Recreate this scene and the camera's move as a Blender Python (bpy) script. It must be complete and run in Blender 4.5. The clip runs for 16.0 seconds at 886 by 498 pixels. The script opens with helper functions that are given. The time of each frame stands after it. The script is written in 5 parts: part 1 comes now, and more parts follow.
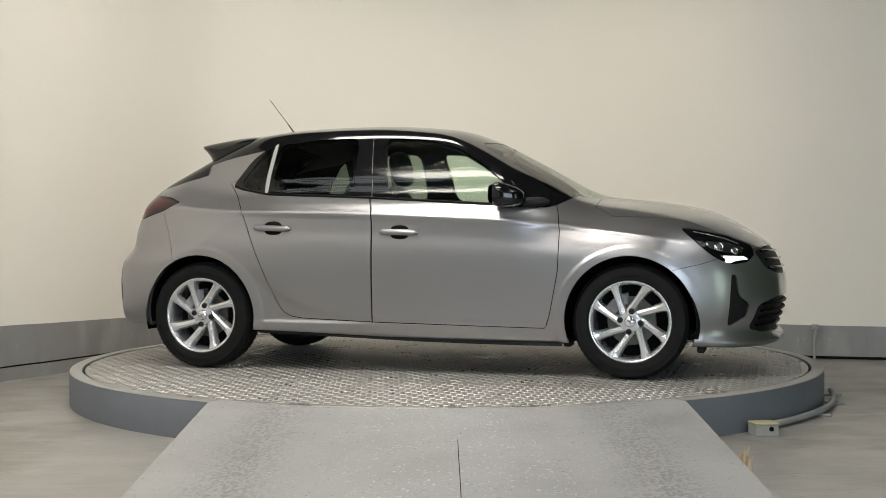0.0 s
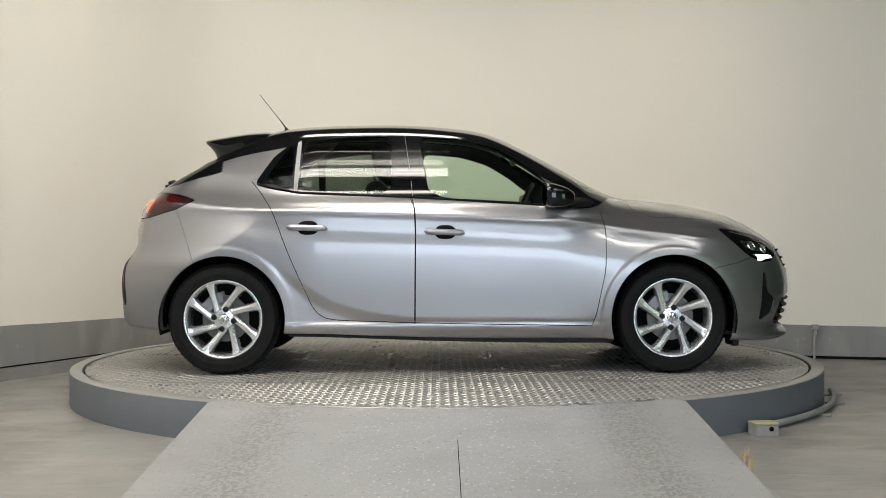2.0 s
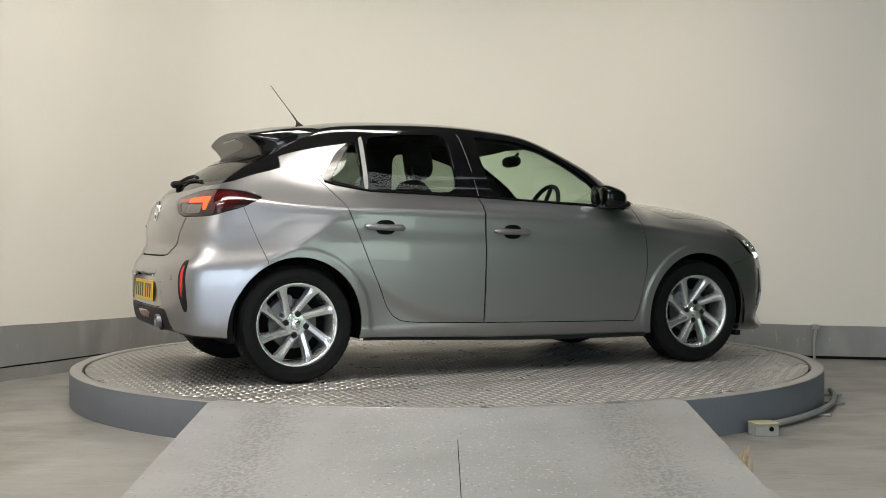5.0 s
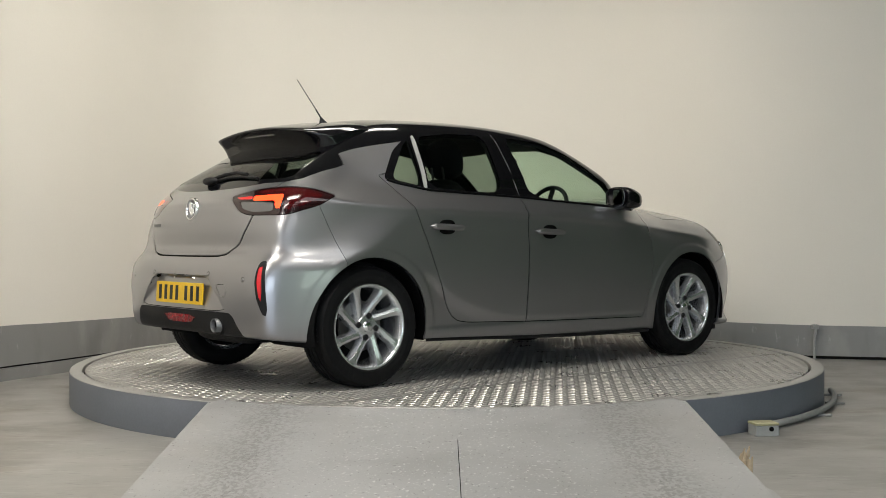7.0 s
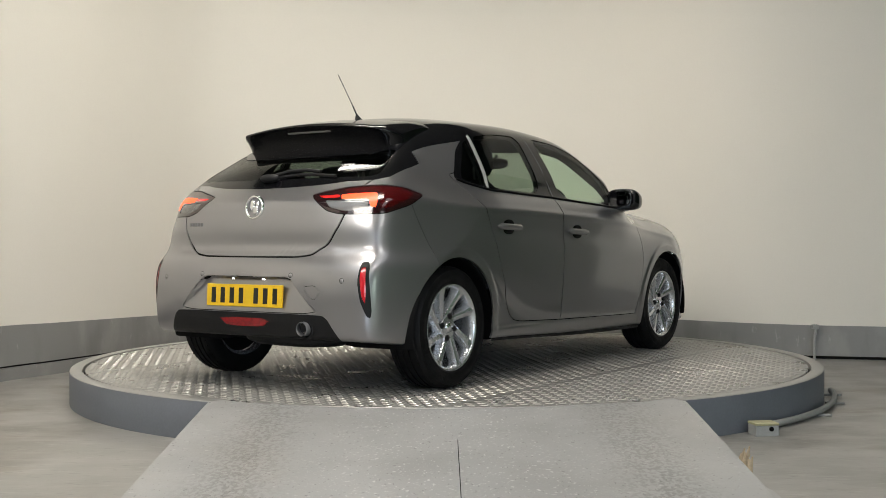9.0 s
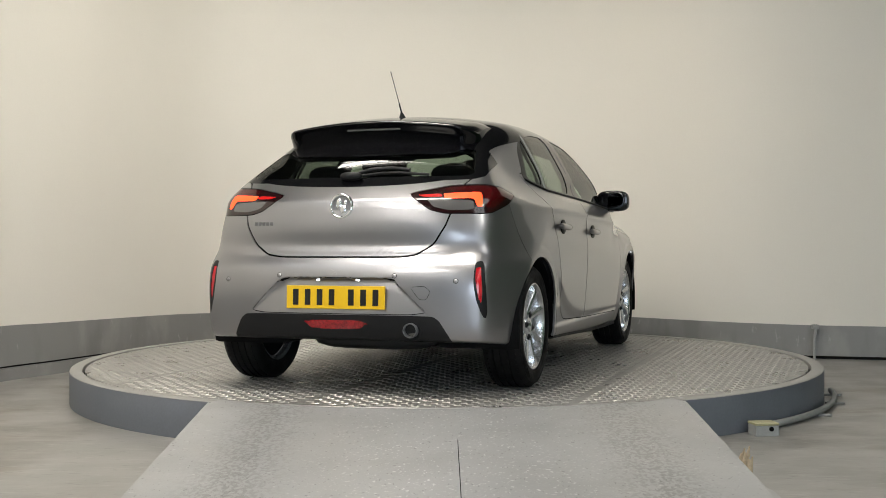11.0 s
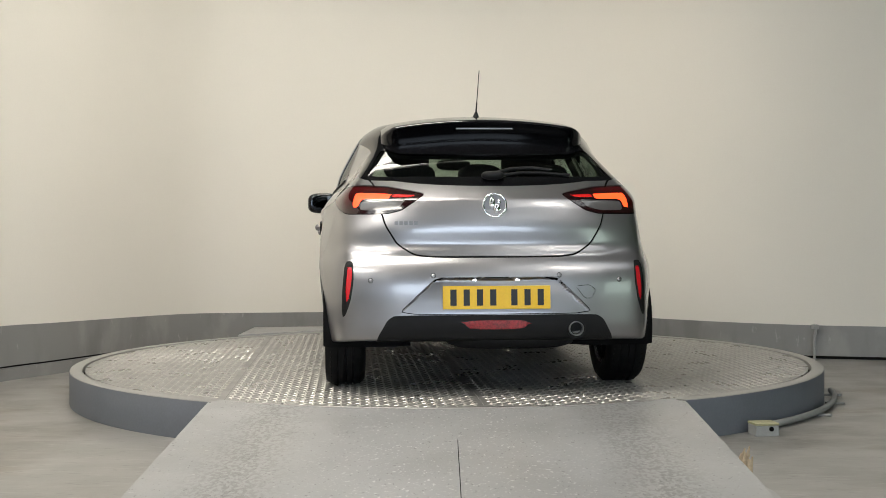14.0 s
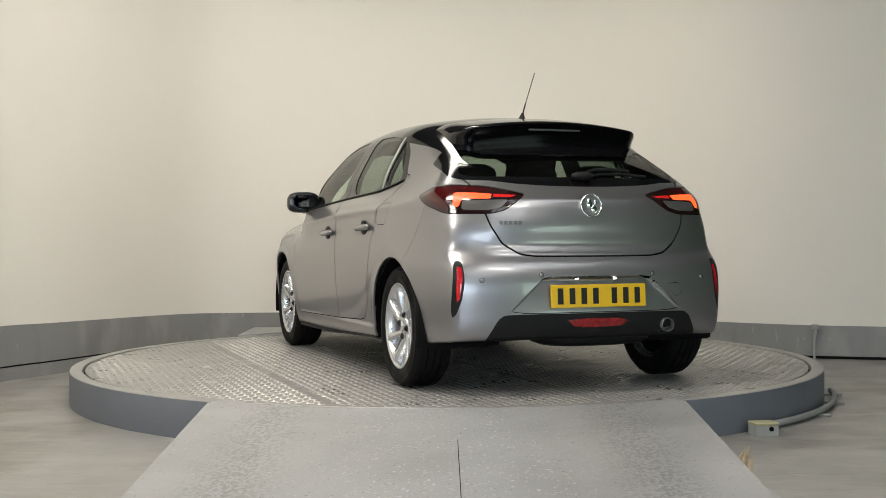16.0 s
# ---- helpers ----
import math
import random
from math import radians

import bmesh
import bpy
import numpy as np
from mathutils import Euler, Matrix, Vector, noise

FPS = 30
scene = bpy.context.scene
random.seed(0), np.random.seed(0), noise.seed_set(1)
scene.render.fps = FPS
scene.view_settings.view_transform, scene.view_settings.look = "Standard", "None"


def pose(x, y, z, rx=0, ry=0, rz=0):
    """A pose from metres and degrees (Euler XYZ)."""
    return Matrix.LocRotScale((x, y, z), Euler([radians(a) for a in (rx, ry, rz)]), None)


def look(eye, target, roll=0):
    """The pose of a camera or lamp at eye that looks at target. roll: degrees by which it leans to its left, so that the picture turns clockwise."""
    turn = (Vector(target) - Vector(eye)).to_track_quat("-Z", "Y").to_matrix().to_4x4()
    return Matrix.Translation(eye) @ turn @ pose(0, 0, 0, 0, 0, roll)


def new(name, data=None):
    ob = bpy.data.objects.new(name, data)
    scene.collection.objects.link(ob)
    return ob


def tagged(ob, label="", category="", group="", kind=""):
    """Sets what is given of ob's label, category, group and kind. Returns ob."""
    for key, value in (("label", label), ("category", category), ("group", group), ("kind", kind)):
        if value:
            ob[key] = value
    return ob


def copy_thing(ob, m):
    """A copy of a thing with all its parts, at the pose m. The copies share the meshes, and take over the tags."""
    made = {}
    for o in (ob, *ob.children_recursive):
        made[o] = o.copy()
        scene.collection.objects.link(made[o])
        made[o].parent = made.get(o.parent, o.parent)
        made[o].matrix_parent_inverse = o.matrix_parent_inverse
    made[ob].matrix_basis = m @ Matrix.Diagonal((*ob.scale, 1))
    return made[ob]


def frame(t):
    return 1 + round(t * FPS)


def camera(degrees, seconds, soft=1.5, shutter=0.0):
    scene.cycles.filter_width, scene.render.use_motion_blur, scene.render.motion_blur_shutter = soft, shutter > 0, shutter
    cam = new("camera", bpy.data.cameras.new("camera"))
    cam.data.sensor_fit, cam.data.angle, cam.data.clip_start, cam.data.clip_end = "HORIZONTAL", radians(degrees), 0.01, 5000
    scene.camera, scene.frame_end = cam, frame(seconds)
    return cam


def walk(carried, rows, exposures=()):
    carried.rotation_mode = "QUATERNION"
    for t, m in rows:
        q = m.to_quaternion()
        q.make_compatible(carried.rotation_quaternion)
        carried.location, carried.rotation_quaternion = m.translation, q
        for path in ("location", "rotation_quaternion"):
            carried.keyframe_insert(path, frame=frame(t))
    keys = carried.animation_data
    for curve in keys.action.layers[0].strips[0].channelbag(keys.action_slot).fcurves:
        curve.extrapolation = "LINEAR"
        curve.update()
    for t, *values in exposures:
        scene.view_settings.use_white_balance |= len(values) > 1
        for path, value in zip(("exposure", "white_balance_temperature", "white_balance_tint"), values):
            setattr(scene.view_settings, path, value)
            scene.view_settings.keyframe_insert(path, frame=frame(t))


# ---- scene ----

# ---------------------------------------------------------------- camera
cam = camera(40.53, 16.0, soft=0.8)
EYE = (0.0, -7.670, 0.972)
AIM = (EYE[0] - 0.002555 * 10, EYE[1] + 10, EYE[2] - 0.011165 * 10)
VIEW = look(EYE, AIM, -0.21)
walk(cam, [(0.0, VIEW), (16.0, VIEW)])

TABLE_Z = 0.192          # top of the turntable above the hall floor
TURN_START, TURN_RATE = -15.39, 7.8625   # degrees, degrees per second
CAR_X, CAR_Y = 0.005, -0.087             # the car's middle on the turntable

# ---------------------------------------------------------------- world and lights
world = bpy.data.worlds.new("hall_air")
scene.world = world
world.use_nodes = True
world.node_tree.nodes["Background"].inputs[0].default_value = (0.9, 0.95, 1.0, 1)
world.node_tree.nodes["Background"].inputs[1].default_value = 0.02
scene.view_settings.exposure = 0.0


def area_lamp(name, place, target, sx, sy, watts, colour):
    data = bpy.data.lights.new(name, "AREA")
    data.shape, data.size, data.size_y, data.energy, data.color = "RECTANGLE", sx, sy, watts, colour
    ob = new(name, data)
    ob.matrix_world = look(place, target)
    return ob


WARM = (1.0, 0.945, 0.845)

# ---------------------------------------------------------------- materials
def make(name, colour, rough=0.5, metal=0.0, coat=0.0, vary=0.0, scale=6.0, bump=0.0, bump_scale=120.0, rough_vary=0.0,
         emit=None, strength=0.0, trans=0.0, coat_rough=0.03, ior=1.45, spec=0.5):
    """A principled material with mottling of its colour at two sizes and a fine relief."""
    m = bpy.data.materials.new(name)
    m.use_nodes = True
    nt = m.node_tree
    b = nt.nodes["Principled BSDF"]
    b.inputs["Base Color"].default_value = (*colour, 1)
    b.inputs["Roughness"].default_value = rough
    b.inputs["Metallic"].default_value = metal
    b.inputs["Coat Weight"].default_value = coat
    b.inputs["Coat Roughness"].default_value = coat_rough
    b.inputs["IOR"].default_value = ior
    b.inputs["Specular IOR Level"].default_value = spec
    b.inputs["Transmission Weight"].default_value = trans
    if emit:
        b.inputs["Emission Color"].default_value = (*emit, 1)
        b.inputs["Emission Strength"].default_value = strength
    if vary or bump or rough_vary:
        tc = nt.nodes.new("ShaderNodeTexCoord")
        big = nt.nodes.new("ShaderNodeTexNoise")
        big.inputs["Scale"].default_value, big.inputs["Detail"].default_value = scale, 6
        fine = nt.nodes.new("ShaderNodeTexNoise")
        fine.inputs["Scale"].default_value, fine.inputs["Detail"].default_value = bump_scale, 3
        nt.links.new(tc.outputs["Object"], big.inputs["Vector"])
        nt.links.new(tc.outputs["Object"], fine.inputs["Vector"])
        add = nt.nodes.new("ShaderNodeMath")
        add.operation = "ADD"
        nt.links.new(big.outputs["Fac"], add.inputs[0])
        nt.links.new(fine.outputs["Fac"], add.inputs[1])
        if vary:
            mr = nt.nodes.new("ShaderNodeMapRange")
            mr.inputs["From Min"].default_value, mr.inputs["From Max"].default_value = 0.6, 1.4
            mr.inputs["To Min"].default_value, mr.inputs["To Max"].default_value = 1 - vary, 1 + vary
            nt.links.new(add.outputs[0], mr.inputs["Value"])
            mul = nt.nodes.new("ShaderNodeVectorMath")
            mul.operation = "SCALE"
            mul.inputs[0].default_value = colour
            nt.links.new(mr.outputs[0], mul.inputs["Scale"])
            nt.links.new(mul.outputs[0], b.inputs["Base Color"])
        if rough_vary:
            rr = nt.nodes.new("ShaderNodeMapRange")
            rr.inputs["From Min"].default_value, rr.inputs["From Max"].default_value = 0.35, 0.65
            rr.inputs["To Min"].default_value, rr.inputs["To Max"].default_value = rough - rough_vary, rough + rough_vary
            nt.links.new(big.outputs["Fac"], rr.inputs["Value"])
            nt.links.new(rr.outputs[0], b.inputs["Roughness"])
        if bump:
            bp = nt.nodes.new("ShaderNodeBump")
            bp.inputs["Strength"].default_value, bp.inputs["Distance"].default_value = bump, 0.002
            nt.links.new(fine.outputs["Fac"], bp.inputs["Height"])
            nt.links.new(bp.outputs[0], b.inputs["Normal"])
    return m


def glass(name, tint, rough=0.0):
    """Thin window glass: a tinted see-through sheet with a clear gloss on it."""
    m = bpy.data.materials.new(name)
    m.use_nodes = True
    nt = m.node_tree
    nt.nodes.remove(nt.nodes["Principled BSDF"])
    tr = nt.nodes.new("ShaderNodeBsdfTransparent")
    tr.inputs[0].default_value = (*tint, 1)
    gl = nt.nodes.new("ShaderNodeBsdfGlossy")
    gl.inputs["Roughness"].default_value = rough
    lw = nt.nodes.new("ShaderNodeLayerWeight")
    up = nt.nodes.new("ShaderNodeMath")
    up.operation = "POWER"
    up.inputs[1].default_value = 5.0
    nt.links.new(lw.outputs["Facing"], up.inputs[0])
    fr = nt.nodes.new("ShaderNodeMath")
    fr.operation = "MULTIPLY_ADD"
    fr.inputs[1].default_value, fr.inputs[2].default_value = 0.90, 0.042
    nt.links.new(up.outputs[0], fr.inputs[0])
    mix = nt.nodes.new("ShaderNodeMixShader")
    nt.links.new(fr.outputs[0], mix.inputs[0])
    nt.links.new(tr.outputs[0], mix.inputs[1])
    nt.links.new(gl.outputs[0], mix.inputs[2])
    nt.links.new(mix.outputs[0], nt.nodes["Material Output"].inputs[0])
    return m


PAINT = make("grey_metallic_paint", (0.345, 0.338, 0.350), 0.325, 0.86, 1.0, coat_rough=0.02, bump=0.015, bump_scale=2500, vary=0.02, scale=900)
GLOSS_BLACK = make("gloss_black_paint", (0.004, 0.004, 0.005), 0.09, 0.0, 0.2)
BLACK_PLASTIC = make("black_plastic", (0.010, 0.010, 0.011), 0.5, spec=0.3, vary=0.15, scale=20, bump=0.3, bump_scale=900)
DARK = make("dark_cavity", (0.004, 0.004, 0.0045), 0.8, spec=0.15)
RUBBER = make("tyre_rubber", (0.006, 0.006, 0.0065), 0.62, spec=0.22, vary=0.2, scale=14, bump=0.2, bump_scale=300, rough_vary=0.1)
ALLOY = make("silver_alloy", (0.66, 0.67, 0.69), 0.27, 0.8, 0.5, vary=0.04, scale=30)
ALLOY_DARK = make("grey_alloy_inside", (0.22, 0.22, 0.23), 0.4, 0.7)
STEEL = make("brake_steel", (0.13, 0.125, 0.12), 0.42, 0.8, vary=0.2, scale=18)
CHROME = make("chrome", (0.82, 0.83, 0.85), 0.06, 1.0)
MIRROR = make("door_mirror_glass", (0.07, 0.075, 0.085), 0.03, 1.0)
CABIN = make("dark_cabin_cloth", (0.016, 0.016, 0.018), 0.85, vary=0.2, scale=25, bump=0.3, bump_scale=500)
CABIN_ROOF = make("grey_headlining", (0.16, 0.15, 0.14), 0.9, vary=0.1, scale=30)
GLASS_CLEAR = glass("window_glass_green", (0.76, 0.87, 0.78))
GLASS_DARK = glass("privacy_glass", (0.34, 0.39, 0.35))
LAMP_RED = make("red_lamp_lens", (0.055, 0.002, 0.003), 0.12, 0.0, 1.0)
LAMP_SMOKE = make("smoked_lamp_lens", (0.016, 0.004, 0.005), 0.1, 0.0, 1.0)
LAMP_CLEAR = make("clear_lamp_lens", (0.14, 0.135, 0.135), 0.2, 0.3, 1.0)
LAMP_GLOW = make("lit_tail_lamp", (0.5, 0.02, 0.01), 0.3, emit=(1.0, 0.062, 0.012), strength=3.0)
LAMP_DIM = make("dim_red_strip", (0.45, 0.012, 0.012), 0.2, 0, 1.0, emit=(1.0, 0.03, 0.02), strength=0.2)
# no lamp: a faint red glow is added for the light a reflector returns
REFLECTOR = make("red_reflector_faint_glow", (0.55, 0.012, 0.02), 0.15, 0, 1.0, emit=(1.0, 0.02, 0.04), strength=0.04, vary=0.1, scale=200)
DAY_LAMP = make("white_day_lamp", (0.9, 0.9, 0.9), 0.2, emit=(0.93, 0.97, 1.0), strength=1.3)
FOG_RED = make("red_fog_lens", (0.26, 0.005, 0.009), 0.18, 0, 1.0, vary=0.75, scale=70, bump=0.6, bump_scale=160)
PLATE_YELLOW = make("yellow_plate", (0.80, 0.50, 0.015), 0.35, vary=0.04, scale=60)
PLATE_INK = make("black_plate_ink", (0.01, 0.01, 0.01), 0.4)
PLATE_LAMP = make("plate_lamp", (1, 1, 1), 0.3, emit=(0.92, 0.96, 1.0), strength=4.0)
WALL_PAINT = make("cream_wall_paint", (0.75, 0.71, 0.64), 0.75, vary=0.02, scale=1.5, bump=0.1, bump_scale=90)
RIM_PAINT = make("grey_turntable_paint", (0.155, 0.165, 0.19), 0.42, vary=0.08, scale=6, bump=0.15, bump_scale=80)
TREAD_METAL = make("painted_treadplate", (0.29, 0.283, 0.272), 0.34, 0.3, vary=0.15, scale=5, rough_vary=0.10)
CEIL_PAINT = make("dark_roof_sheet", (0.16, 0.17, 0.16), 0.8, vary=0.2, scale=2)
BRICK_FAR = make("hall_rear_wall", (0.24, 0.22, 0.19), 0.8, vary=0.3, scale=4)
TUBE = make("lit_tube_panel", (1, 1, 1), 0.4, emit=(1.0, 0.95, 0.86), strength=9.0)
GREEN_WALL = make("dull_green_wall", (0.04, 0.095, 0.035), 0.6, vary=0.4, scale=0.7)
SKYLIGHT = make("translucent_roof_sheet", (0.6, 0.6, 0.55), 0.6, emit=(0.93, 0.97, 1.0), strength=2.0)
GREEN_FILL = make("green_fill_glow", (0.5, 0.6, 0.5), 0.6, emit=(0.80, 1.0, 0.86), strength=2.2)
DAYLIGHT = make("daylight_panel", (0.7, 0.75, 0.8), 0.6, emit=(0.74, 0.86, 1.0), strength=5.4)
WHITE_METAL = make("white_tray_enamel", (0.75, 0.74, 0.7), 0.5, vary=0.05)
# the rim's paint again, made paler for the light the flat top reflects
RING_LIT_PAINT = make("worn_ring_paint_lit", (0.33, 0.325, 0.31), 0.42, vary=0.08, scale=8, bump=0.1)
TREAD_BAR = make("worn_tread_bars", (0.47, 0.46, 0.44), 0.31, 0.5, vary=0.2, scale=6)
RAW_WOOD = make("splintered_wood", (0.50, 0.40, 0.28), 0.8, vary=0.25, scale=60, bump=0.4)
BOX_GREY = make("grey_plastic_box", (0.32, 0.32, 0.31), 0.5, vary=0.1, scale=40)
BOX_YELLOW = make("yellowed_lid", (0.42, 0.39, 0.24), 0.6, vary=0.15, scale=50)
SATIN_BLACK = make("satin_black", (0.004, 0.004, 0.0045), 0.42, spec=0.10)


def layered(name, colour, layers, rough=0.4, rough_span=0.12, bump=0.2, bump_scale=80.0):
    """Worn paint: a base colour and layers of stain, fleck or scratch, each (colour, scale, stretch, low, high, strength, bands).
    bands: places across x where the layer shows."""
    m = bpy.data.materials.new(name)
    m.use_nodes = True
    nt = m.node_tree
    b = nt.nodes["Principled BSDF"]
    tc = nt.nodes.new("ShaderNodeTexCoord")
    sep = nt.nodes.new("ShaderNodeSeparateXYZ")
    nt.links.new(tc.outputs["Object"], sep.inputs[0])

    def noise_of(scale, stretch, detail=8.0, distort=0.3):
        mp = nt.nodes.new("ShaderNodeMapping")
        mp.inputs["Scale"].default_value = stretch
        tx = nt.nodes.new("ShaderNodeTexNoise")
        tx.inputs["Scale"].default_value, tx.inputs["Detail"].default_value, tx.inputs["Distortion"].default_value = scale, detail, distort
        nt.links.new(tc.outputs["Object"], mp.inputs[0])
        nt.links.new(mp.outputs[0], tx.inputs["Vector"])
        return tx.outputs["Fac"]

    def span(src, a, bb, c, d):
        mr = nt.nodes.new("ShaderNodeMapRange")
        mr.interpolation_type = "SMOOTHSTEP"
        for k, v in zip(("From Min", "From Max", "To Min", "To Max"), (a, bb, c, d)):
            mr.inputs[k].default_value = v
        nt.links.new(src, mr.inputs["Value"])
        return mr.outputs[0]

    def maths(op, p, q):
        n = nt.nodes.new("ShaderNodeMath")
        n.operation = op
        for k, v in ((0, p), (1, q)):
            if isinstance(v, (int, float)):
                n.inputs[k].default_value = v
            else:
                nt.links.new(v, n.inputs[k])
        return n.outputs[0]

    last = None
    for col, scale, stretch, low, high, strength, bands in layers:
        fac = maths("MULTIPLY", span(noise_of(scale, stretch, 3.0 if scale > 20 else 6.0), low, high, 0.0, 1.0), strength)
        if bands:
            total = None
            for centre, width in bands:
                d = maths("ABSOLUTE", maths("SUBTRACT", sep.outputs[0], centre), 0)
                w = span(d, 0.0, width, 1.0, 0.0)
                total = w if total is None else maths("MAXIMUM", total, w)
            fac = maths("MULTIPLY", fac, total)
        mix = nt.nodes.new("ShaderNodeMix")
        mix.data_type = "RGBA"
        nt.links.new(fac, mix.inputs["Factor"])
        if last is None:
            mix.inputs["A"].default_value = (*colour, 1)
            for s in mix.inputs:
                if s.type == "RGBA" and s.name == "A":
                    s.default_value = (*colour, 1)
        else:
            nt.links.new(last, [s for s in mix.inputs if s.type == "RGBA" and s.name == "A"][0])
        [s for s in mix.inputs if s.type == "RGBA" and s.name == "B"][0].default_value = (*col, 1)
        last = [s for s in mix.outputs if s.type == "RGBA"][0]
    nt.links.new(last, b.inputs["Base Color"])
    nt.links.new(span(noise_of(3.0, (1, 1, 1), 2.0, 0.0), 0.3, 0.7, rough - rough_span * 0.4, rough + rough_span * 0.4), b.inputs["Roughness"])
    bp = nt.nodes.new("ShaderNodeBump")
    bp.inputs["Strength"].default_value, bp.inputs["Distance"].default_value = bump, 0.002
    nt.links.new(noise_of(bump_scale, (1, 1, 1), 4.0), bp.inputs["Height"])
    nt.links.new(bp.outputs[0], b.inputs["Normal"])
    return m


ONE = (1, 1, 1)
FLOOR_PAINT = layered("worn_grey_floor_paint", (0.295, 0.286, 0.27), [
    ((0.18, 0.165, 0.145), 1.3, ONE, 0.45, 0.68, 0.75, None), ((0.36, 0.35, 0.33), 3.4, (0.4, 1.6, 1), 0.48, 0.70, 0.65, None),
    ((0.15, 0.11, 0.07), 1.7, (0.6, 1.4, 1), 0.57, 0.70, 0.6, None), ((0.42, 0.41, 0.39), 40.0, (0.2, 1.6, 1), 0.60, 0.68, 0.6, None),
    ((0.10, 0.095, 0.09), 40.0, (0.3, 1.4, 1), 0.62, 0.70, 0.55, None)], 0.34, 0.14, 0.25, 40)
RAMP_PAINT = layered("scuffed_grey_ramp_paint", (0.365, 0.365, 0.368), [
    ((0.27, 0.265, 0.26), 2.2, ONE, 0.40, 0.75, 0.5, None), ((0.19, 0.185, 0.175), 60.0, (1, 0.6, 1), 0.42, 0.60, 0.7, ((-0.78, 0.26), (0.78, 0.26))),
    ((0.62, 0.62, 0.61), 70.0, (1, 0.7, 1), 0.62, 0.68, 0.95, ((-0.15, 0.55), (0.25, 0.6))), ((0.55, 0.55, 0.54), 80.0, (0.5, 1.2, 1), 0.65, 0.71, 0.7, None),
    ((0.12, 0.115, 0.11), 75.0, (1, 0.5, 1), 0.64, 0.70, 0.6, None)], 0.36, 0.13, 0.35, 110)
BAND_PAINT = layered("grey_dado_paint", (0.235, 0.23, 0.225), [
    ((0.32, 0.31, 0.295), 3.2, (1, 1, 0.55), 0.52, 0.66, 0.6, None), ((0.17, 0.165, 0.16), 5.0, (1, 1, 0.25), 0.5, 0.7, 0.5, None),
    ((0.40, 0.39, 0.37), 18.0, (1, 1, 0.4), 0.64, 0.72, 0.5, None)], 0.5, 0.1, 0.25, 60)

# ---------------------------------------------------------------- helpers of the builder
def mesh_of(name, bm, material, smooth=False):
    me = bpy.data.meshes.new(name)
    bm.to_mesh(me)
    bm.free()
    for m in (material if isinstance(material, (list, tuple)) else [material]):
        me.materials.append(m)
    if smooth:
        me.polygons.foreach_set("use_smooth", [True] * len(me.polygons))
    return me


def part(name, bm, material, parent=None, label="", smooth=False, at=None):
    """One mesh object out of a bmesh, under a thing or a part."""
    ob = new(name, mesh_of(name, bm, material, smooth))
    if parent is not None:
        ob.parent = parent
    if at is not None:
        ob.matrix_basis = at
    if label:
        ob["label"] = label
    return ob


def raw(name, verts, faces, material, parent=None, label="", smooth=False):
    me = bpy.data.meshes.new(name)
    me.from_pydata([tuple(v) for v in verts], [], [tuple(f) for f in faces])
    me.update()
    me.materials.append(material)
    if smooth:
        me.polygons.foreach_set("use_smooth", [True] * len(me.polygons))
    ob = new(name, me)
    if parent is not None:
        ob.parent = parent
    if label:
        ob["label"] = label
    return ob


def add_box(bm, x0, x1, y0, y1, z0, z1, bevel=0.0, seg=2, m=None):
    r = bmesh.ops.create_cube(bm, size=1.0)
    bmesh.ops.transform(bm, matrix=Matrix.Translation(((x0 + x1) / 2, (y0 + y1) / 2, (z0 + z1) / 2)) @ Matrix.Diagonal((x1 - x0, y1 - y0, z1 - z0, 1)), verts=r["verts"])
    vs = r["verts"]
    if bevel:
        es = list({e for v in vs for e in v.link_edges})
        out = bmesh.ops.bevel(bm, geom=es, offset=bevel, segments=seg, affect="EDGES", profile=0.5)
        vs = list({v for f in out["faces"] for v in f.verts} | {v for v in vs if v.is_valid})
    if m is not None:
        bmesh.ops.transform(bm, matrix=m, verts=vs)
    return vs


def add_lathe(bm, profile, n=48, axis="z", arc=(0.0, 360.0), m=None):
    """Turns a list of (radius, height) round an axis."""
    full = abs(arc[1] - arc[0]) >= 359.9
    k = n if full else n + 1
    rings = []
    for i in range(k):
        a = radians(arc[0] + (arc[1] - arc[0]) * i / n)
        row = []
        for r, h in profile:
            p = Vector((r * math.cos(a), r * math.sin(a), h))
            if axis == "y":
                p = Vector((p.x, p.z, p.y))
            if m is not None:
                p = m @ p
            row.append(bm.verts.new(p))
        rings.append(row)
    for i in range(n):
        a, b = rings[i], rings[(i + 1) % k]
        for j in range(len(profile) - 1):
            bm.faces.new((a[j], b[j], b[j + 1], a[j + 1]))


def tube(name, pts, r, material, parent=None, label="", n=8):
    cu = bpy.data.curves.new(name, "CURVE")
    cu.dimensions, cu.bevel_depth, cu.bevel_resolution, cu.use_fill_caps = "3D", r, 3, True
    sp = cu.splines.new("POLY")
    sp.points.add(len(pts) - 1)
    for p, q in zip(sp.points, pts):
        p.co = (*q, 1)
    tmp = bpy.data.objects.new("tmp", cu)
    me = bpy.data.meshes.new_from_object(tmp)
    bpy.data.objects.remove(tmp)
    me.name = name
    me.materials.clear()
    me.materials.append(material)
    me.polygons.foreach_set("use_smooth", [True] * len(me.polygons))
    ob = new(name, me)
    if parent is not None:
        ob.parent = parent
    if label:
        ob["label"] = label
    return ob


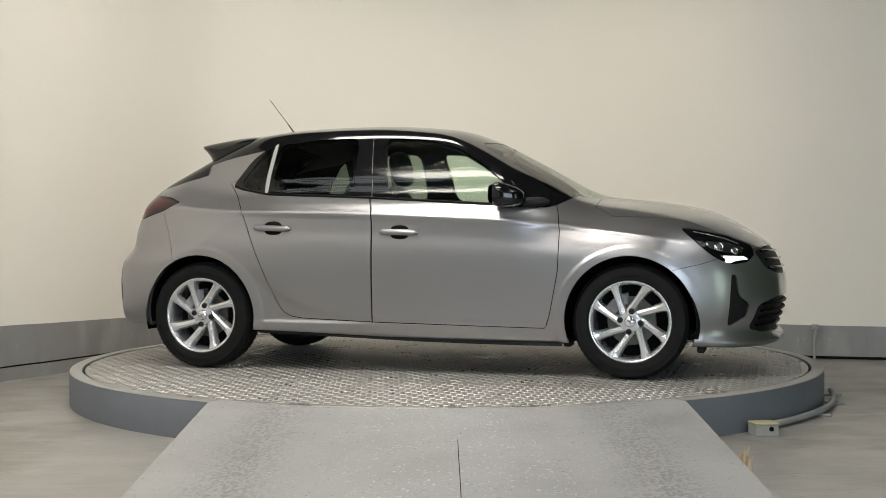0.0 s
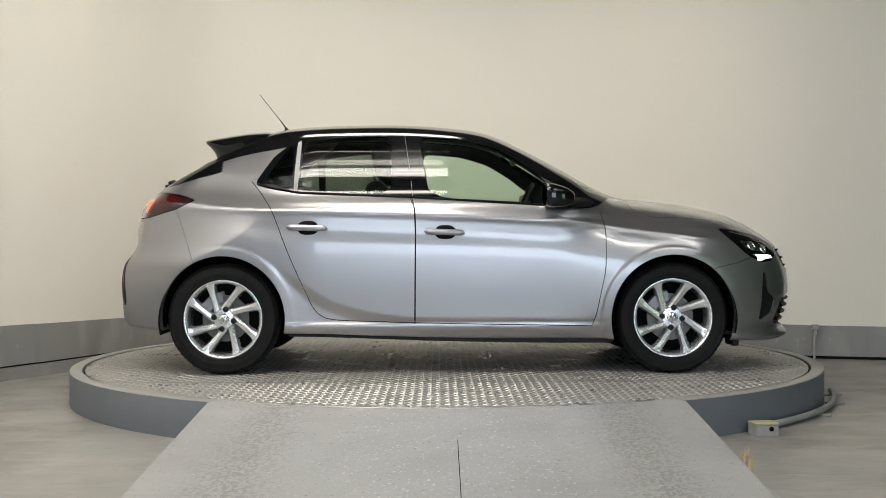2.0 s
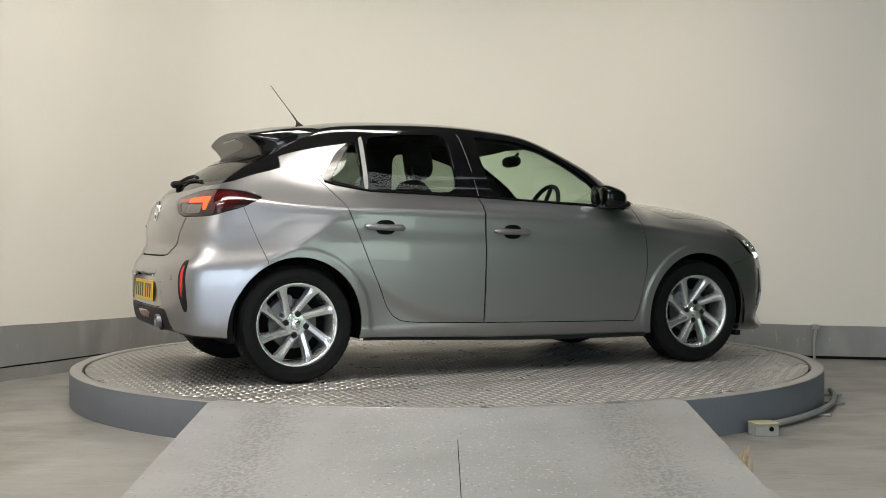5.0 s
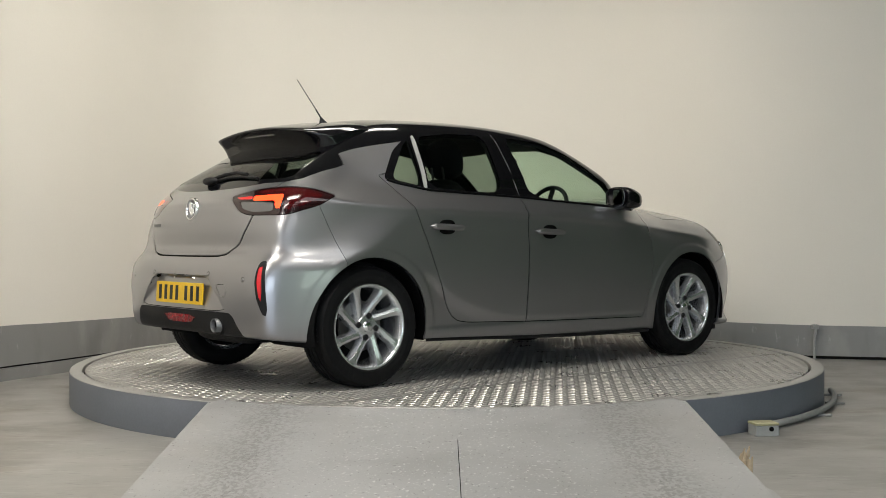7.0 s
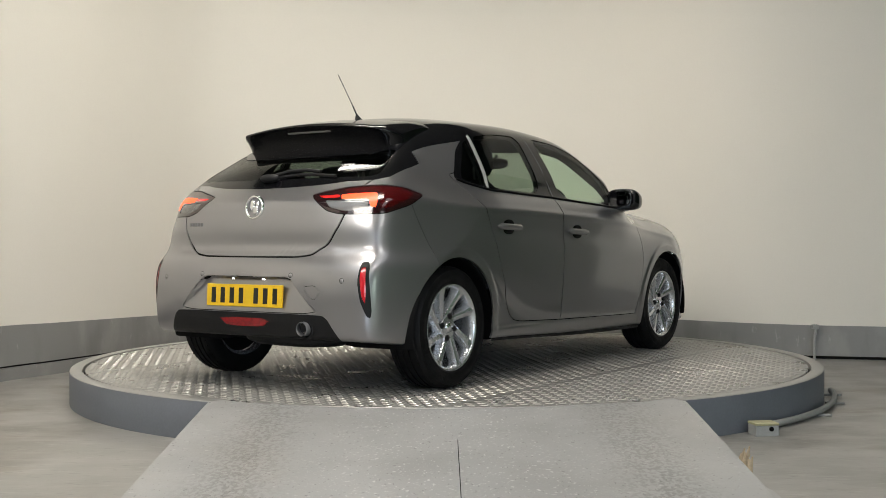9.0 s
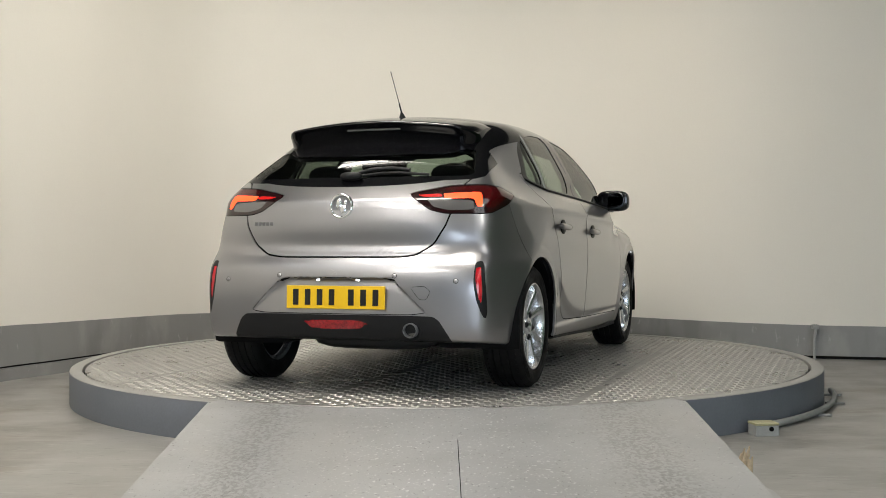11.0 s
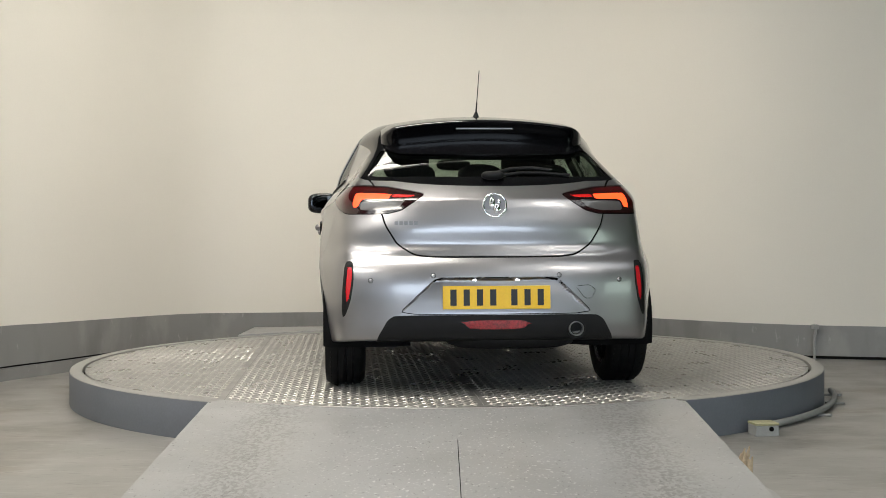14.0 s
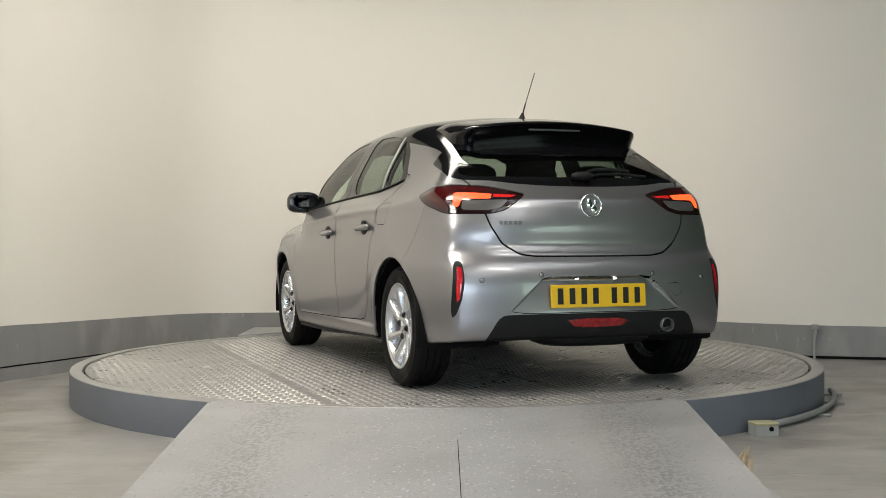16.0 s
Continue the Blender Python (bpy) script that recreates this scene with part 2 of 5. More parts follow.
class Curve:
    """A smooth curve through knots (natural cubic), with straight ends."""

    def __init__(self, *knots):
        self.x = np.array([k[0] for k in knots], float)
        self.y = np.array([k[1] for k in knots], float)
        n = len(knots)
        h = np.diff(self.x)
        A, r = np.eye(n), np.zeros(n)
        for i in range(1, n - 1):
            A[i, i - 1:i + 2] = h[i - 1], 2 * (h[i - 1] + h[i]), h[i]
            r[i] = 6 * ((self.y[i + 1] - self.y[i]) / h[i] - (self.y[i] - self.y[i - 1]) / h[i - 1])
        self.m = np.linalg.solve(A, r)
        self.h = h

    def __call__(self, x):
        x = np.asarray(x, float)
        xc = np.clip(x, self.x[0], self.x[-1])
        i = np.clip(np.searchsorted(self.x, xc) - 1, 0, len(self.h) - 1)
        h, a, b = self.h[i], (self.x[i + 1] - xc), (xc - self.x[i])
        y = (self.m[i] * a ** 3 + self.m[i + 1] * b ** 3) / (6 * h) + (self.y[i] / h - self.m[i] * h / 6) * a + (self.y[i + 1] / h - self.m[i + 1] * h / 6) * b
        lo = (self.y[1] - self.y[0]) / self.h[0] - self.h[0] / 6 * (2 * self.m[0] + self.m[1])
        hi = (self.y[-1] - self.y[-2]) / self.h[-1] + self.h[-1] / 6 * (self.m[-2] + 2 * self.m[-1])
        return y + np.where(x < self.x[0], (x - self.x[0]) * lo, 0) + np.where(x > self.x[-1], (x - self.x[-1]) * hi, 0)


# ---------------------------------------------------------------- the hall
# floor
bm = bmesh.new()
bmesh.ops.create_grid(bm, x_segments=2, y_segments=2, size=1)
bmesh.ops.scale(bm, vec=(9, 14, 1), verts=bm.verts)
bmesh.ops.translate(bm, vec=(0, -8, 0), verts=bm.verts)
tagged(part("floor", bm, FLOOR_PAINT), "worn grey painted concrete floor with scuffs and stains", "floor", kind="structure")

# the curved studio wall: its foot, and the height of the grey band along it
WALL_FOOT = [(-4.3, -7.5), (-3.95, -3.6), (-3.60, -1.9), (-3.35, -0.7), (-3.02, 0.43), (-2.78, 0.92), (-2.24, 2.13), (-1.54, 2.73), (-0.05, 3.02), (1.26, 2.70), (2.12, 2.08), (2.84, 1.74), (3.40, 1.58), (4.1, 1.36)]
BAND_TOP = [0.38, 0.38, 0.38, 0.375, 0.37, 0.36, 0.335, 0.31, 0.295, 0.28, 0.27, 0.26, 0.257, 0.25]
ts = np.arange(len(WALL_FOOT))
CX, CY, CB = (Curve(*zip(ts, v)) for v in ([p[0] for p in WALL_FOOT], [p[1] for p in WALL_FOOT], BAND_TOP))


def wall_line(n=140):
    t = np.linspace(0, len(WALL_FOOT) - 1, n)
    x, y = CX(t), CY(t)
    dx, dy = np.gradient(x), np.gradient(y)
    l = np.hypot(dx, dy)
    return x, y, -dy / l, dx / l, CB(t)   # outward normal points away from the camera


def wall_strip(name, z0, z1, front, back, material, label):
    x, y, nx, ny, band = wall_line()
    vs, fs = [], []
    for i in range(len(x)):
        a = z0 if not callable(z0) else z0(band[i])
        b = z1 if not callable(z1) else z1(band[i])
        for off, z in ((front, a), (front, b), (back, b), (back, a)):
            vs.append((x[i] + nx[i] * off, y[i] + ny[i] * off, z))
    for i in range(len(x) - 1):
        for k in range(4):
            fs.append((4 * i + k, 4 * i + 4 + k, 4 * i + 4 + (k + 1) % 4, 4 * i + (k + 1) % 4))
    fs += [(0, 1, 2, 3), tuple(4 * (len(x) - 1) + k for k in (3, 2, 1, 0))]
    ob = raw(name, vs, fs, material, smooth=False)
    me = ob.data
    bmx = bmesh.new()
    bmx.from_mesh(me)
    bmesh.ops.recalc_face_normals(bmx, faces=bmx.faces)
    bmx.to_mesh(me)
    bmx.free()
    me.polygons.foreach_set("use_smooth", [True] * len(me.polygons))
    me.set_sharp_from_angle(angle=radians(30))
    return tagged(ob, label, "wall", kind="structure")


wall_strip("wall_studio", 0.0, 3.9, 0.0, 0.15, WALL_PAINT, "smooth cream painted curved studio wall")
wall_strip("dado_band", 0.0, lambda b: b, -0.012, -0.002, BAND_PAINT, "stained grey painted band along the foot of the wall")

# a low kerb before the band on one side, a dark gap under it on the other
def kerb(name, a, b, z0, z1, front, back, material, label):
    x, y, nx, ny, _ = wall_line(140)
    pick = range(int(a * 139), int(b * 139) + 1)
    vs, fs = [], []
    for i in pick:
        for off, z in ((front, z0), (front, z1), (back, z1), (back, z0)):
            vs.append((x[i] + nx[i] * off, y[i] + ny[i] * off, z))
    m = len(pick)
    for i in range(m - 1):
        for k in range(3):
            fs.append((4 * i + k, 4 * i + k + 1, 4 * i + 5 + k, 4 * i + 4 + k))
    fs += [(3, 2, 1, 0), tuple(4 * (m - 1) + k for k in range(4))]
    return tagged(raw(name, vs, fs, material), label, "trim", kind="structure")


kerb("kerb", 0.0, 0.44, 0.0, 0.085, -0.045, -0.014, BAND_PAINT, "grey painted low kerb at the foot of the wall")
kerb("trim_gap", 0.80, 1.0, 0.0, 0.022, -0.016, -0.013, DARK, "dark gap under the grey band")
kerb("trim_ledge", 0.0, 0.44, 0.085, 0.095, -0.02, -0.0135, DARK, "dark joint above the kerb")

# faint joints where the flat end panel of the wall begins
wx, wy, wnx, wny, _ = wall_line()
i = int(np.argmin(np.abs(wx - 2.85) + (wy < 0) * 9))
bm = bmesh.new()
add_box(bm, -0.003, 0.003, -0.0025, 0.002, 0.27, 3.9)
tagged(part("trim_joint", bm, WALL_PAINT, at=pose(wx[i], wy[i], 0, 0, 0, math.degrees(math.atan2(-wnx[i], wny[i])))), "faint painted joint in the wall", "trim", kind="structure")
kerb("trim_line", i / 139, 1.0, 2.375, 2.380, -0.002, 0.002, WALL_PAINT, "faint painted level joint in the wall")

# the rest of the hall closes behind the camera
for nm, x0, x1, y0, y1, mat in (("wall_west", -7.15, -7.0, -20, 6, WALL_PAINT), ("wall_east", 7.6, 7.75, -20, 6, GREEN_WALL), ("wall_south", -7.0, 7.6, -20.15, -20.0, BRICK_FAR), ("wall_north", -7.0, 7.6, 6.0, 6.15, BRICK_FAR)):
    bm = bmesh.new()
    add_box(bm, x0, x1, y0, y1, 0, 5.2)
    tagged(part(nm, bm, mat), "plain dull painted hall wall", "wall", kind="structure")
bm = bmesh.new()
add_box(bm, -7.15, 7.75, -20.15, 6.15, 5.2, 5.35)
tagged(part("ceiling", bm, CEIL_PAINT), "dark sheet roof of the hall", "ceiling", kind="structure")

# translucent roof sheets between dark rafters, behind and above the camera
for i in range(5):
    y = -4.6 - 3.0 * i
    for x in (-3.4, 3.2):
        bm = bmesh.new()
        for k in range(6):
            for j in range(3):
                add_box(bm, x - 1.5 + 0.51 * k, x - 1.14 + 0.51 * k, y - 1.05 + 0.72 * j, y - 0.41 + 0.72 * j, 5.13, 5.19)
        tagged(part("roof_light", bm, SKYLIGHT), "translucent daylight roof sheets", "skylight", "roof lights", kind="structure")
    bm = bmesh.new()
    add_box(bm, -7.0, 7.6, y - 1.60, y - 1.42, 4.85, 5.19)
    tagged(part("rafter", bm, CEIL_PAINT), "dark steel rafter under the roof", "beam", "rafters", kind="structure")

# an unseen glowing panel stands in for daylight from behind the camera
bm = bmesh.new()
add_box(bm, -2.6, 6.2, -19.99, -19.95, 0.05, 3.6)
tagged(part("fill_panel_daylight", bm, DAYLIGHT), "unseen glowing panel standing in for a daylight opening behind the camera", "door", kind="structure")
# an invented glowing panel on the east side, added to brighten the tailgate
bm = bmesh.new()
add_box(bm, 7.55, 7.59, -12.0, -8.6, 0.05, 2.6)
tagged(part("fill_panel_green", bm, GREEN_FILL), "unseen green-tinted glowing panel added to brighten the car's tail", "door", kind="structure")

# lamps under the roof: a hung tray with three lit tubes, and its light
LAMPS = [(-0.55, 0.1, 1.5, 0.6, 3.6, 51, 0.6), (-0.95, -2.6, 2.0, 1.1, 3.9, 122, 0.42), (-2.4, -5.6, 1.7, 0.8, 4.2, 62, 0.9), (2.4, -5.2, 1.0, 0.6, 4.2, 20, 0.15)]
for x, y, sx, sy, z, w, lean in LAMPS:
    lamp = tagged(new("ceiling_light"), "white hung tray lamp with three lit tubes", "ceiling light", "lamps under the roof")
    bm = bmesh.new()
    add_box(bm, x - sx / 2, x + sx / 2, y - sy / 2, y + sy / 2, z + 0.05, z + 0.09, 0.01, 1)
    part("tray", bm, WHITE_METAL, lamp)
    for k in (-1, 0, 1):
        bm = bmesh.new()
        add_box(bm, x - sx / 2 + 0.05, x + sx / 2 - 0.05, y + k * sy * 0.3 - 0.025, y + k * sy * 0.3 + 0.025, z, z + 0.049, 0.01, 2)
        part("tube", bm, TUBE, lamp)
    for k in (-1, 1):
        bm = bmesh.new()
        add_box(bm, x + k * sx * 0.4 - 0.006, x + k * sx * 0.4 + 0.006, y - 0.006, y + 0.006, z + 0.09, 5.2)
        part("rod", bm, BLACK_PLASTIC, lamp)
    area_lamp("tube_light", (x, y, z - 0.02), (x, y + 0.001 + lean * z, 0), sx, sy, w, WARM)

# turntable: fixed rim, turning treadplate disc
turntable = tagged(new("turntable"), "grey painted steel turntable base with a flat rim", "turntable")
R_OUT, R_IN, RAMP_HALF = 2.305, 2.232, 1.13
gap = math.degrees(math.asin(RAMP_HALF / R_OUT)) - 0.4
bm = bmesh.new()
add_lathe(bm, [(R_OUT - 0.004, TABLE_Z - 0.004), (R_OUT, TABLE_Z - 0.010), (R_OUT, 0.0)], 150, arc=(-90 + gap, 270 - gap))
part("skirt", bm, RIM_PAINT, turntable, "blue-grey painted steel skirt", smooth=True)
bm = bmesh.new()
add_lathe(bm, [(R_IN, TABLE_Z - 0.04), (R_IN, TABLE_Z - 0.001), (R_IN + 0.002, TABLE_Z), (R_OUT - 0.006, TABLE_Z), (R_OUT - 0.001, TABLE_Z - 0.003)], 150, arc=(-90 + gap, 270 - gap))
ring = part("top_ring", bm, RING_LIT_PAINT, turntable, "flat top ring in the turntable's grey, coloured paler for its sheen", smooth=True)
ring.data.set_sharp_from_angle(angle=radians(30))
bm = bmesh.new()
add_lathe(bm, [(R_IN + 0.01, TABLE_Z - 0.04), (R_IN - 0.08, TABLE_Z - 0.041)], 120)
part("trough", bm, DARK, turntable)

disc = tagged(new("turntable_disc"), "worn grey treadplate turntable disc that turns", "turntable disc")
bm = bmesh.new()
RD = R_IN - 0.016
add_lathe(bm, [(0.0, TABLE_Z - 0.004), (1.2, TABLE_Z - 0.004), (RD - 0.002, TABLE_Z - 0.004), (RD, TABLE_Z - 0.006), (RD, TABLE_Z - 0.038)], 160)
part("base_plate", bm, TREAD_METAL, disc)


def tread_bars():
    """The raised bars of the treadplate sheets, each a low ridge, turned by turns."""
    pitch, long, wide, high = 0.044, 0.0225, 0.0088, 0.0036
    vs, fs = [], []
    n = int(RD / pitch) + 1
    for sheet, (lo, hi) in enumerate(((-2.3, -1.22), (-1.22, 0.0), (0.0, 1.22), (1.22, 2.3))):
        base = 0.0 if sheet % 2 else 14.0
        for i in range(-n, n + 1):
            for j in range(-n, n + 1):
                x, y = i * pitch, j * pitch
                if not (lo + 0.012 < y < hi - 0.012) or math.hypot(x, y) > RD - 0.024:
                    continue
                a = radians(base + (90 if (i + j) % 2 else 0))
                ca, sa = math.cos(a), math.sin(a)
                b = len(vs)
                for u, v, w in ((-long, 0, 0), (0, -wide, 0), (long, 0, 0), (0, wide, 0), (-long * 0.6, 0, high), (long * 0.6, 0, high)):
                    vs.append((x + u * ca - v * sa, y + u * sa + v * ca, TABLE_Z - 0.0042 + w))
                fs += [(b, b + 1, b + 4), (b + 1, b + 5, b + 4), (b + 1, b + 2, b + 5), (b + 2, b + 3, b + 5), (b + 3, b + 4, b + 5), (b + 3, b, b + 4)]
    ob = raw("tread_pattern", vs, fs, TREAD_BAR, disc, "raised worn bars of the treadplate")
    tagged(ob, kind="stuff")


tread_bars()
for y in (-1.22, 0.0, 1.22):            # joints between the sheets
    bm = bmesh.new()
    l = math.sqrt(RD ** 2 - y * y) - 0.01
    add_box(bm, -l, l, y - 0.0015, y + 0.0015, TABLE_Z - 0.0045, TABLE_Z - 0.0034)
    part("sheet_joint", bm, BAND_PAINT, disc)

# ramp: a sloping deck that meets the disc along its edge, in two boards with a joint between
RAMP_TOP, RAMP_SLOPE, RAMP_END = -1.97, 0.078, -4.40
ramp = tagged(new("ramp"), "scuffed grey painted access ramp leading up to the turntable", "ramp")


def ramp_board(x0, x1):
    n = 24
    xs = [x0 + (x1 - x0) * i / n for i in range(n + 1)]
    height = lambda y: TABLE_Z - 0.002 - RAMP_SLOPE * (RAMP_TOP - y)
    bm = bmesh.new()
    rows = []
    for x in xs:
        ya = -math.sqrt((R_IN - 0.006) ** 2 - x * x)
        step_up = max(0.0, TABLE_Z - 0.005 - height(ya))
        line = [ya - 0.05 * k for k in range(14)] + [ya - 0.65 + (RAMP_END - ya + 0.65) * k / 4 for k in range(1, 5)]
        rise = [max(0.001, height(y) + step_up * max(0.0, 1 - (ya - y) / 0.6) ** 1.5) for y in line]
        rows.append([bm.verts.new((x, ya, 0.0))] + [bm.verts.new((x, y, z)) for y, z in zip(line, rise)] + [bm.verts.new((x, RAMP_END, 0.0))])
    for a, b in zip(rows, rows[1:]):
        for k in range(len(a) - 1):
            bm.faces.new((a[k], b[k], b[k + 1], a[k + 1]))
    for r in (rows[0], rows[-1][::-1]):
        bm.faces.new(r)
    bmesh.ops.recalc_face_normals(bm, faces=bm.faces)
    part("deck_board", bm, RAMP_PAINT, ramp)


ramp_board(-RAMP_HALF, RAMP_HALF)
tube("board_joint", [(0.047 + 0.002 * math.sin(3 * y), y, TABLE_Z - 0.0025 - RAMP_SLOPE * (RAMP_TOP - y)) for y in [-2.62 - 0.1 * k for k in range(12)]], 0.0018, DARK, ramp, "dark hairline joint")

# broken corner of the ramp: bare wood splinters and a filler pad on the floor
random.seed(4)
splinter = tagged(new("broken_edge"), "splintered bare wood at the broken ramp edge", "splinter")
splinter.location = (1.138, -3.02, 0.045)
for k in range(7):
    bm = bmesh.new()
    h = 0.06 + 0.055 * random.random()
    r = bmesh.ops.create_cone(bm, cap_ends=True, segments=5, radius1=0.012 + 0.006 * random.random(), radius2=0.003, depth=h)
    bmesh.ops.translate(bm, vec=(0, 0, h / 2), verts=bm.verts)
    part("shard", bm, RAW_WOOD, splinter, at=pose(0.02 * random.random(), -0.10 + 0.035 * k, 0.0, random.uniform(-18, 18), random.uniform(5, 25), 0))
bm = bmesh.new()
out = [(0, 0), (0.06, 0.05), (0.10, -0.05), (0.14, -0.22), (0.13, -0.5), (0.16, -0.9), (0, -0.95)]
f = bm.faces.new([bm.verts.new((1.131 + x * 0.6, -2.99 + y, 0.004)) for x, y in out])
e = bmesh.ops.extrude_face_region(bm, geom=[f])
bmesh.ops.translate(bm, vec=(0, 0, 0.018), verts=[v for v in e["geom"] if isinstance(v, bmesh.types.BMVert)])
bmesh.ops.recalc_face_normals(bm, faces=bm.faces)
bmesh.ops.translate(bm, vec=(0, 0, -0.004), verts=bm.verts)
tagged(part("ramp_fillet", bm, RAMP_PAINT), "worn painted mortar fillet beside the ramp", "fillet")

# rear step behind the turntable
bm = bmesh.new()
arc = [(-1.62 + 2.5 * i / 20) for i in range(21)]
low = [bm.verts.new((x, math.sqrt((R_OUT + 0.006) ** 2 - x * x), 0.0)) for x in arc] + [bm.verts.new((0.88, 2.72, 0)), bm.verts.new((-1.62, 2.45, 0))]
f = bm.faces.new(low)
e = bmesh.ops.extrude_face_region(bm, geom=[f])
bmesh.ops.translate(bm, vec=(0, 0, 0.205), verts=[v for v in e["geom"] if isinstance(v, bmesh.types.BMVert)])
bmesh.ops.recalc_face_normals(bm, faces=bm.faces)
tagged(part("rear_step", bm, RAMP_PAINT), "grey painted step between the turntable and the wall", "step")

# junction box, conduit along the rim, and the short pipe at the wall
box = tagged(new("junction_box"), "small grey electric box with a yellowed lid beside the rim", "electric box")
box.matrix_basis = pose(1.535, -1.86, 0, 0, 0, 8)
bm = bmesh.new()
add_box(bm, -0.058, 0.058, -0.05, 0.05, 0.0, 0.052, 0.004, 2)
part("case", bm, BOX_GREY, box)
bm = bmesh.new()
add_box(bm, -0.060, 0.060, -0.052, 0.052, 0.0525, 0.064, 0.003, 2)
part("lid", bm, BOX_YELLOW, box, "yellowed lid")
bm = bmesh.new()
add_lathe(bm, [(0.0, 0.006), (0.011, 0.005), (0.012, 0.0)], 16, m=pose(0.02, -0.0502, 0.036, 90))
part("knockout", bm, DARK, box, "dark round knockout")
pts = [(1.585, -1.83, 0.025)]
for k in range(22):
    a = radians(-46 + 1.75 * k)
    pts.append(((R_OUT + 0.035 + 0.0012 * k) * math.cos(a), (R_OUT + 0.035 + 0.0012 * k) * math.sin(a), 0.024))
tagged(tube("conduit", pts, 0.017, BOX_GREY), "grey conduit pipe along the foot of the turntable rim", "conduit")
for k in (8, 15, 20):
    a = radians(-46 + 1.75 * k)
    bm = bmesh.new()
    add_box(bm, -0.012, 0.012, -0.055, 0.055, 0.0, 0.012, 0.003, 1)
    tagged(part("pipe_clip", bm, BOX_GREY, at=pose((R_OUT + 0.06) * math.cos(a), (R_OUT + 0.06) * math.sin(a), 0.0, 0, 0, math.degrees(a) + 90)), "small grey clip holding the conduit to the floor", "pipe clip", "clips of the conduit")
post = tagged(new("wall_pipe"), "short grey pipe with a fitting fixed to the wall band", "pipe")
post.location = (2.86, 1.655, 0.0)
tube("pipe", [(0, 0, 0.0), (0, 0, 0.16), (0.012, 0.0, 0.24)], 0.011, BOX_GREY, post)
bm = bmesh.new()
add_box(bm, -0.018, 0.032, -0.02, 0.03, 0.235, 0.27, 0.006, 2)
part("fitting", bm, BOX_GREY, post)

# ---------------------------------------------------------------- the car: its surface as a solid
# x forward, y to the left, z up from the turntable; the axles lie at x = 1.269 and -1.269
AXLE, HUB_Z, TYRE_R = 1.269, 0.312, 0.314
Z_TOP = Curve((-1.95, 0.93), (-1.76, 1.064), (-1.688, 1.109), (-1.55, 1.185), (-1.39, 1.270), (-1.25, 1.344), (-1.13, 1.397), (-1.0, 1.434), (-0.83, 1.455), (-0.6, 1.464), (-0.4, 1.466), (-0.18, 1.461), (0.035, 1.444),
              (0.214, 1.416), (0.36, 1.362), (0.57, 1.258), (0.747, 1.160), (0.92, 1.064), (1.05, 1.016), (1.128, 1.004), (1.275, 0.989), (1.45, 0.966), (1.62, 0.932), (1.8, 0.873), (1.93, 0.808), (2.05, 0.725))
X_FRONT = Curve((0.10, 1.93), (0.15, 2.0), (0.19, 2.075), (0.23, 2.055), (0.32, 2.06), (0.39, 2.08), (0.5, 2.085), (0.58, 2.075), (0.65, 2.05), (0.7, 2.02), (0.75, 1.97), (0.9, 1.75))
X_REAR = Curve((0.18, -1.80), (0.24, -1.87), (0.30, -1.908), (0.4, -1.925), (0.5, -1.93), (0.6, -1.918), (0.655, -1.893), (0.69, -1.868), (0.8, -1.862), (0.9, -1.848), (0.96, -1.828), (1.0, -1.80), (1.06, -1.75), (1.4, -1.33))
W_MID = Curve((0.16, 0.79), (0.22, 0.832), (0.27, 0.846), (0.32, 0.850), (0.5, 0.864), (0.62, 0.870), (0.75, 0.872), (0.85, 0.868), (0.92, 0.857), (0.97, 0.832), (1.0, 0.806), (1.1, 0.765), (1.2, 0.718), (1.3, 0.662), (1.37, 0.612), (1.45, 0.53))
W_FRONT = Curve((0.16, 0.80), (0.3, 0.845), (0.5, 0.868), (0.62, 0.868), (0.7, 0.855), (0.77, 0.825), (0.83, 0.775), (0.88, 0.715), (0.95, 0.62), (1.1, 0.4))
W_REAR = Curve((0.16, 0.79), (0.3, 0.83), (0.5, 0.852), (0.65, 0.858), (0.78, 0.854), (0.87, 0.840), (0.94, 0.806), (1.0, 0.750), (1.06, 0.695), (1.15, 0.634), (1.25, 0.570), (1.33, 0.518), (1.42, 0.44))
FRONT_DROP = Curve((0.0, 0.0), (0.3, 0.025), (0.5, 0.085), (0.65, 0.185), (0.75, 0.30), (0.82, 0.45), (0.9, 0.68))
REAR_DROP = Curve((0.0, 0.0), (0.3, 0.006), (0.5, 0.022), (0.65, 0.048), (0.70, 0.062), (0.735, 0.084), (0.765, 0.130), (0.80, 0.22), (0.88, 0.45))
SWOOSH = Curve((-1.1, 0.72), (-0.9, 0.585), (-0.75, 0.475), (-0.55, 0.385), (-0.3, 0.338), (0.2, 0.322), (0.9, 0.315))
SHOULDER = Curve((-1.5, 0.935), (-1.0, 0.925), (-0.3, 0.905), (0.4, 0.872), (1.0, 0.825), (1.5, 0.75))
Z_BOT = Curve((-1.95, 0.285), (-1.6, 0.245), (-0.9, 0.225), (0.0, 0.195), (0.9, 0.183), (1.6, 0.18), (2.1, 0.16))


def step(t):
    t = np.clip(t, 0, 1)
    return t * t * (3 - 2 * t)


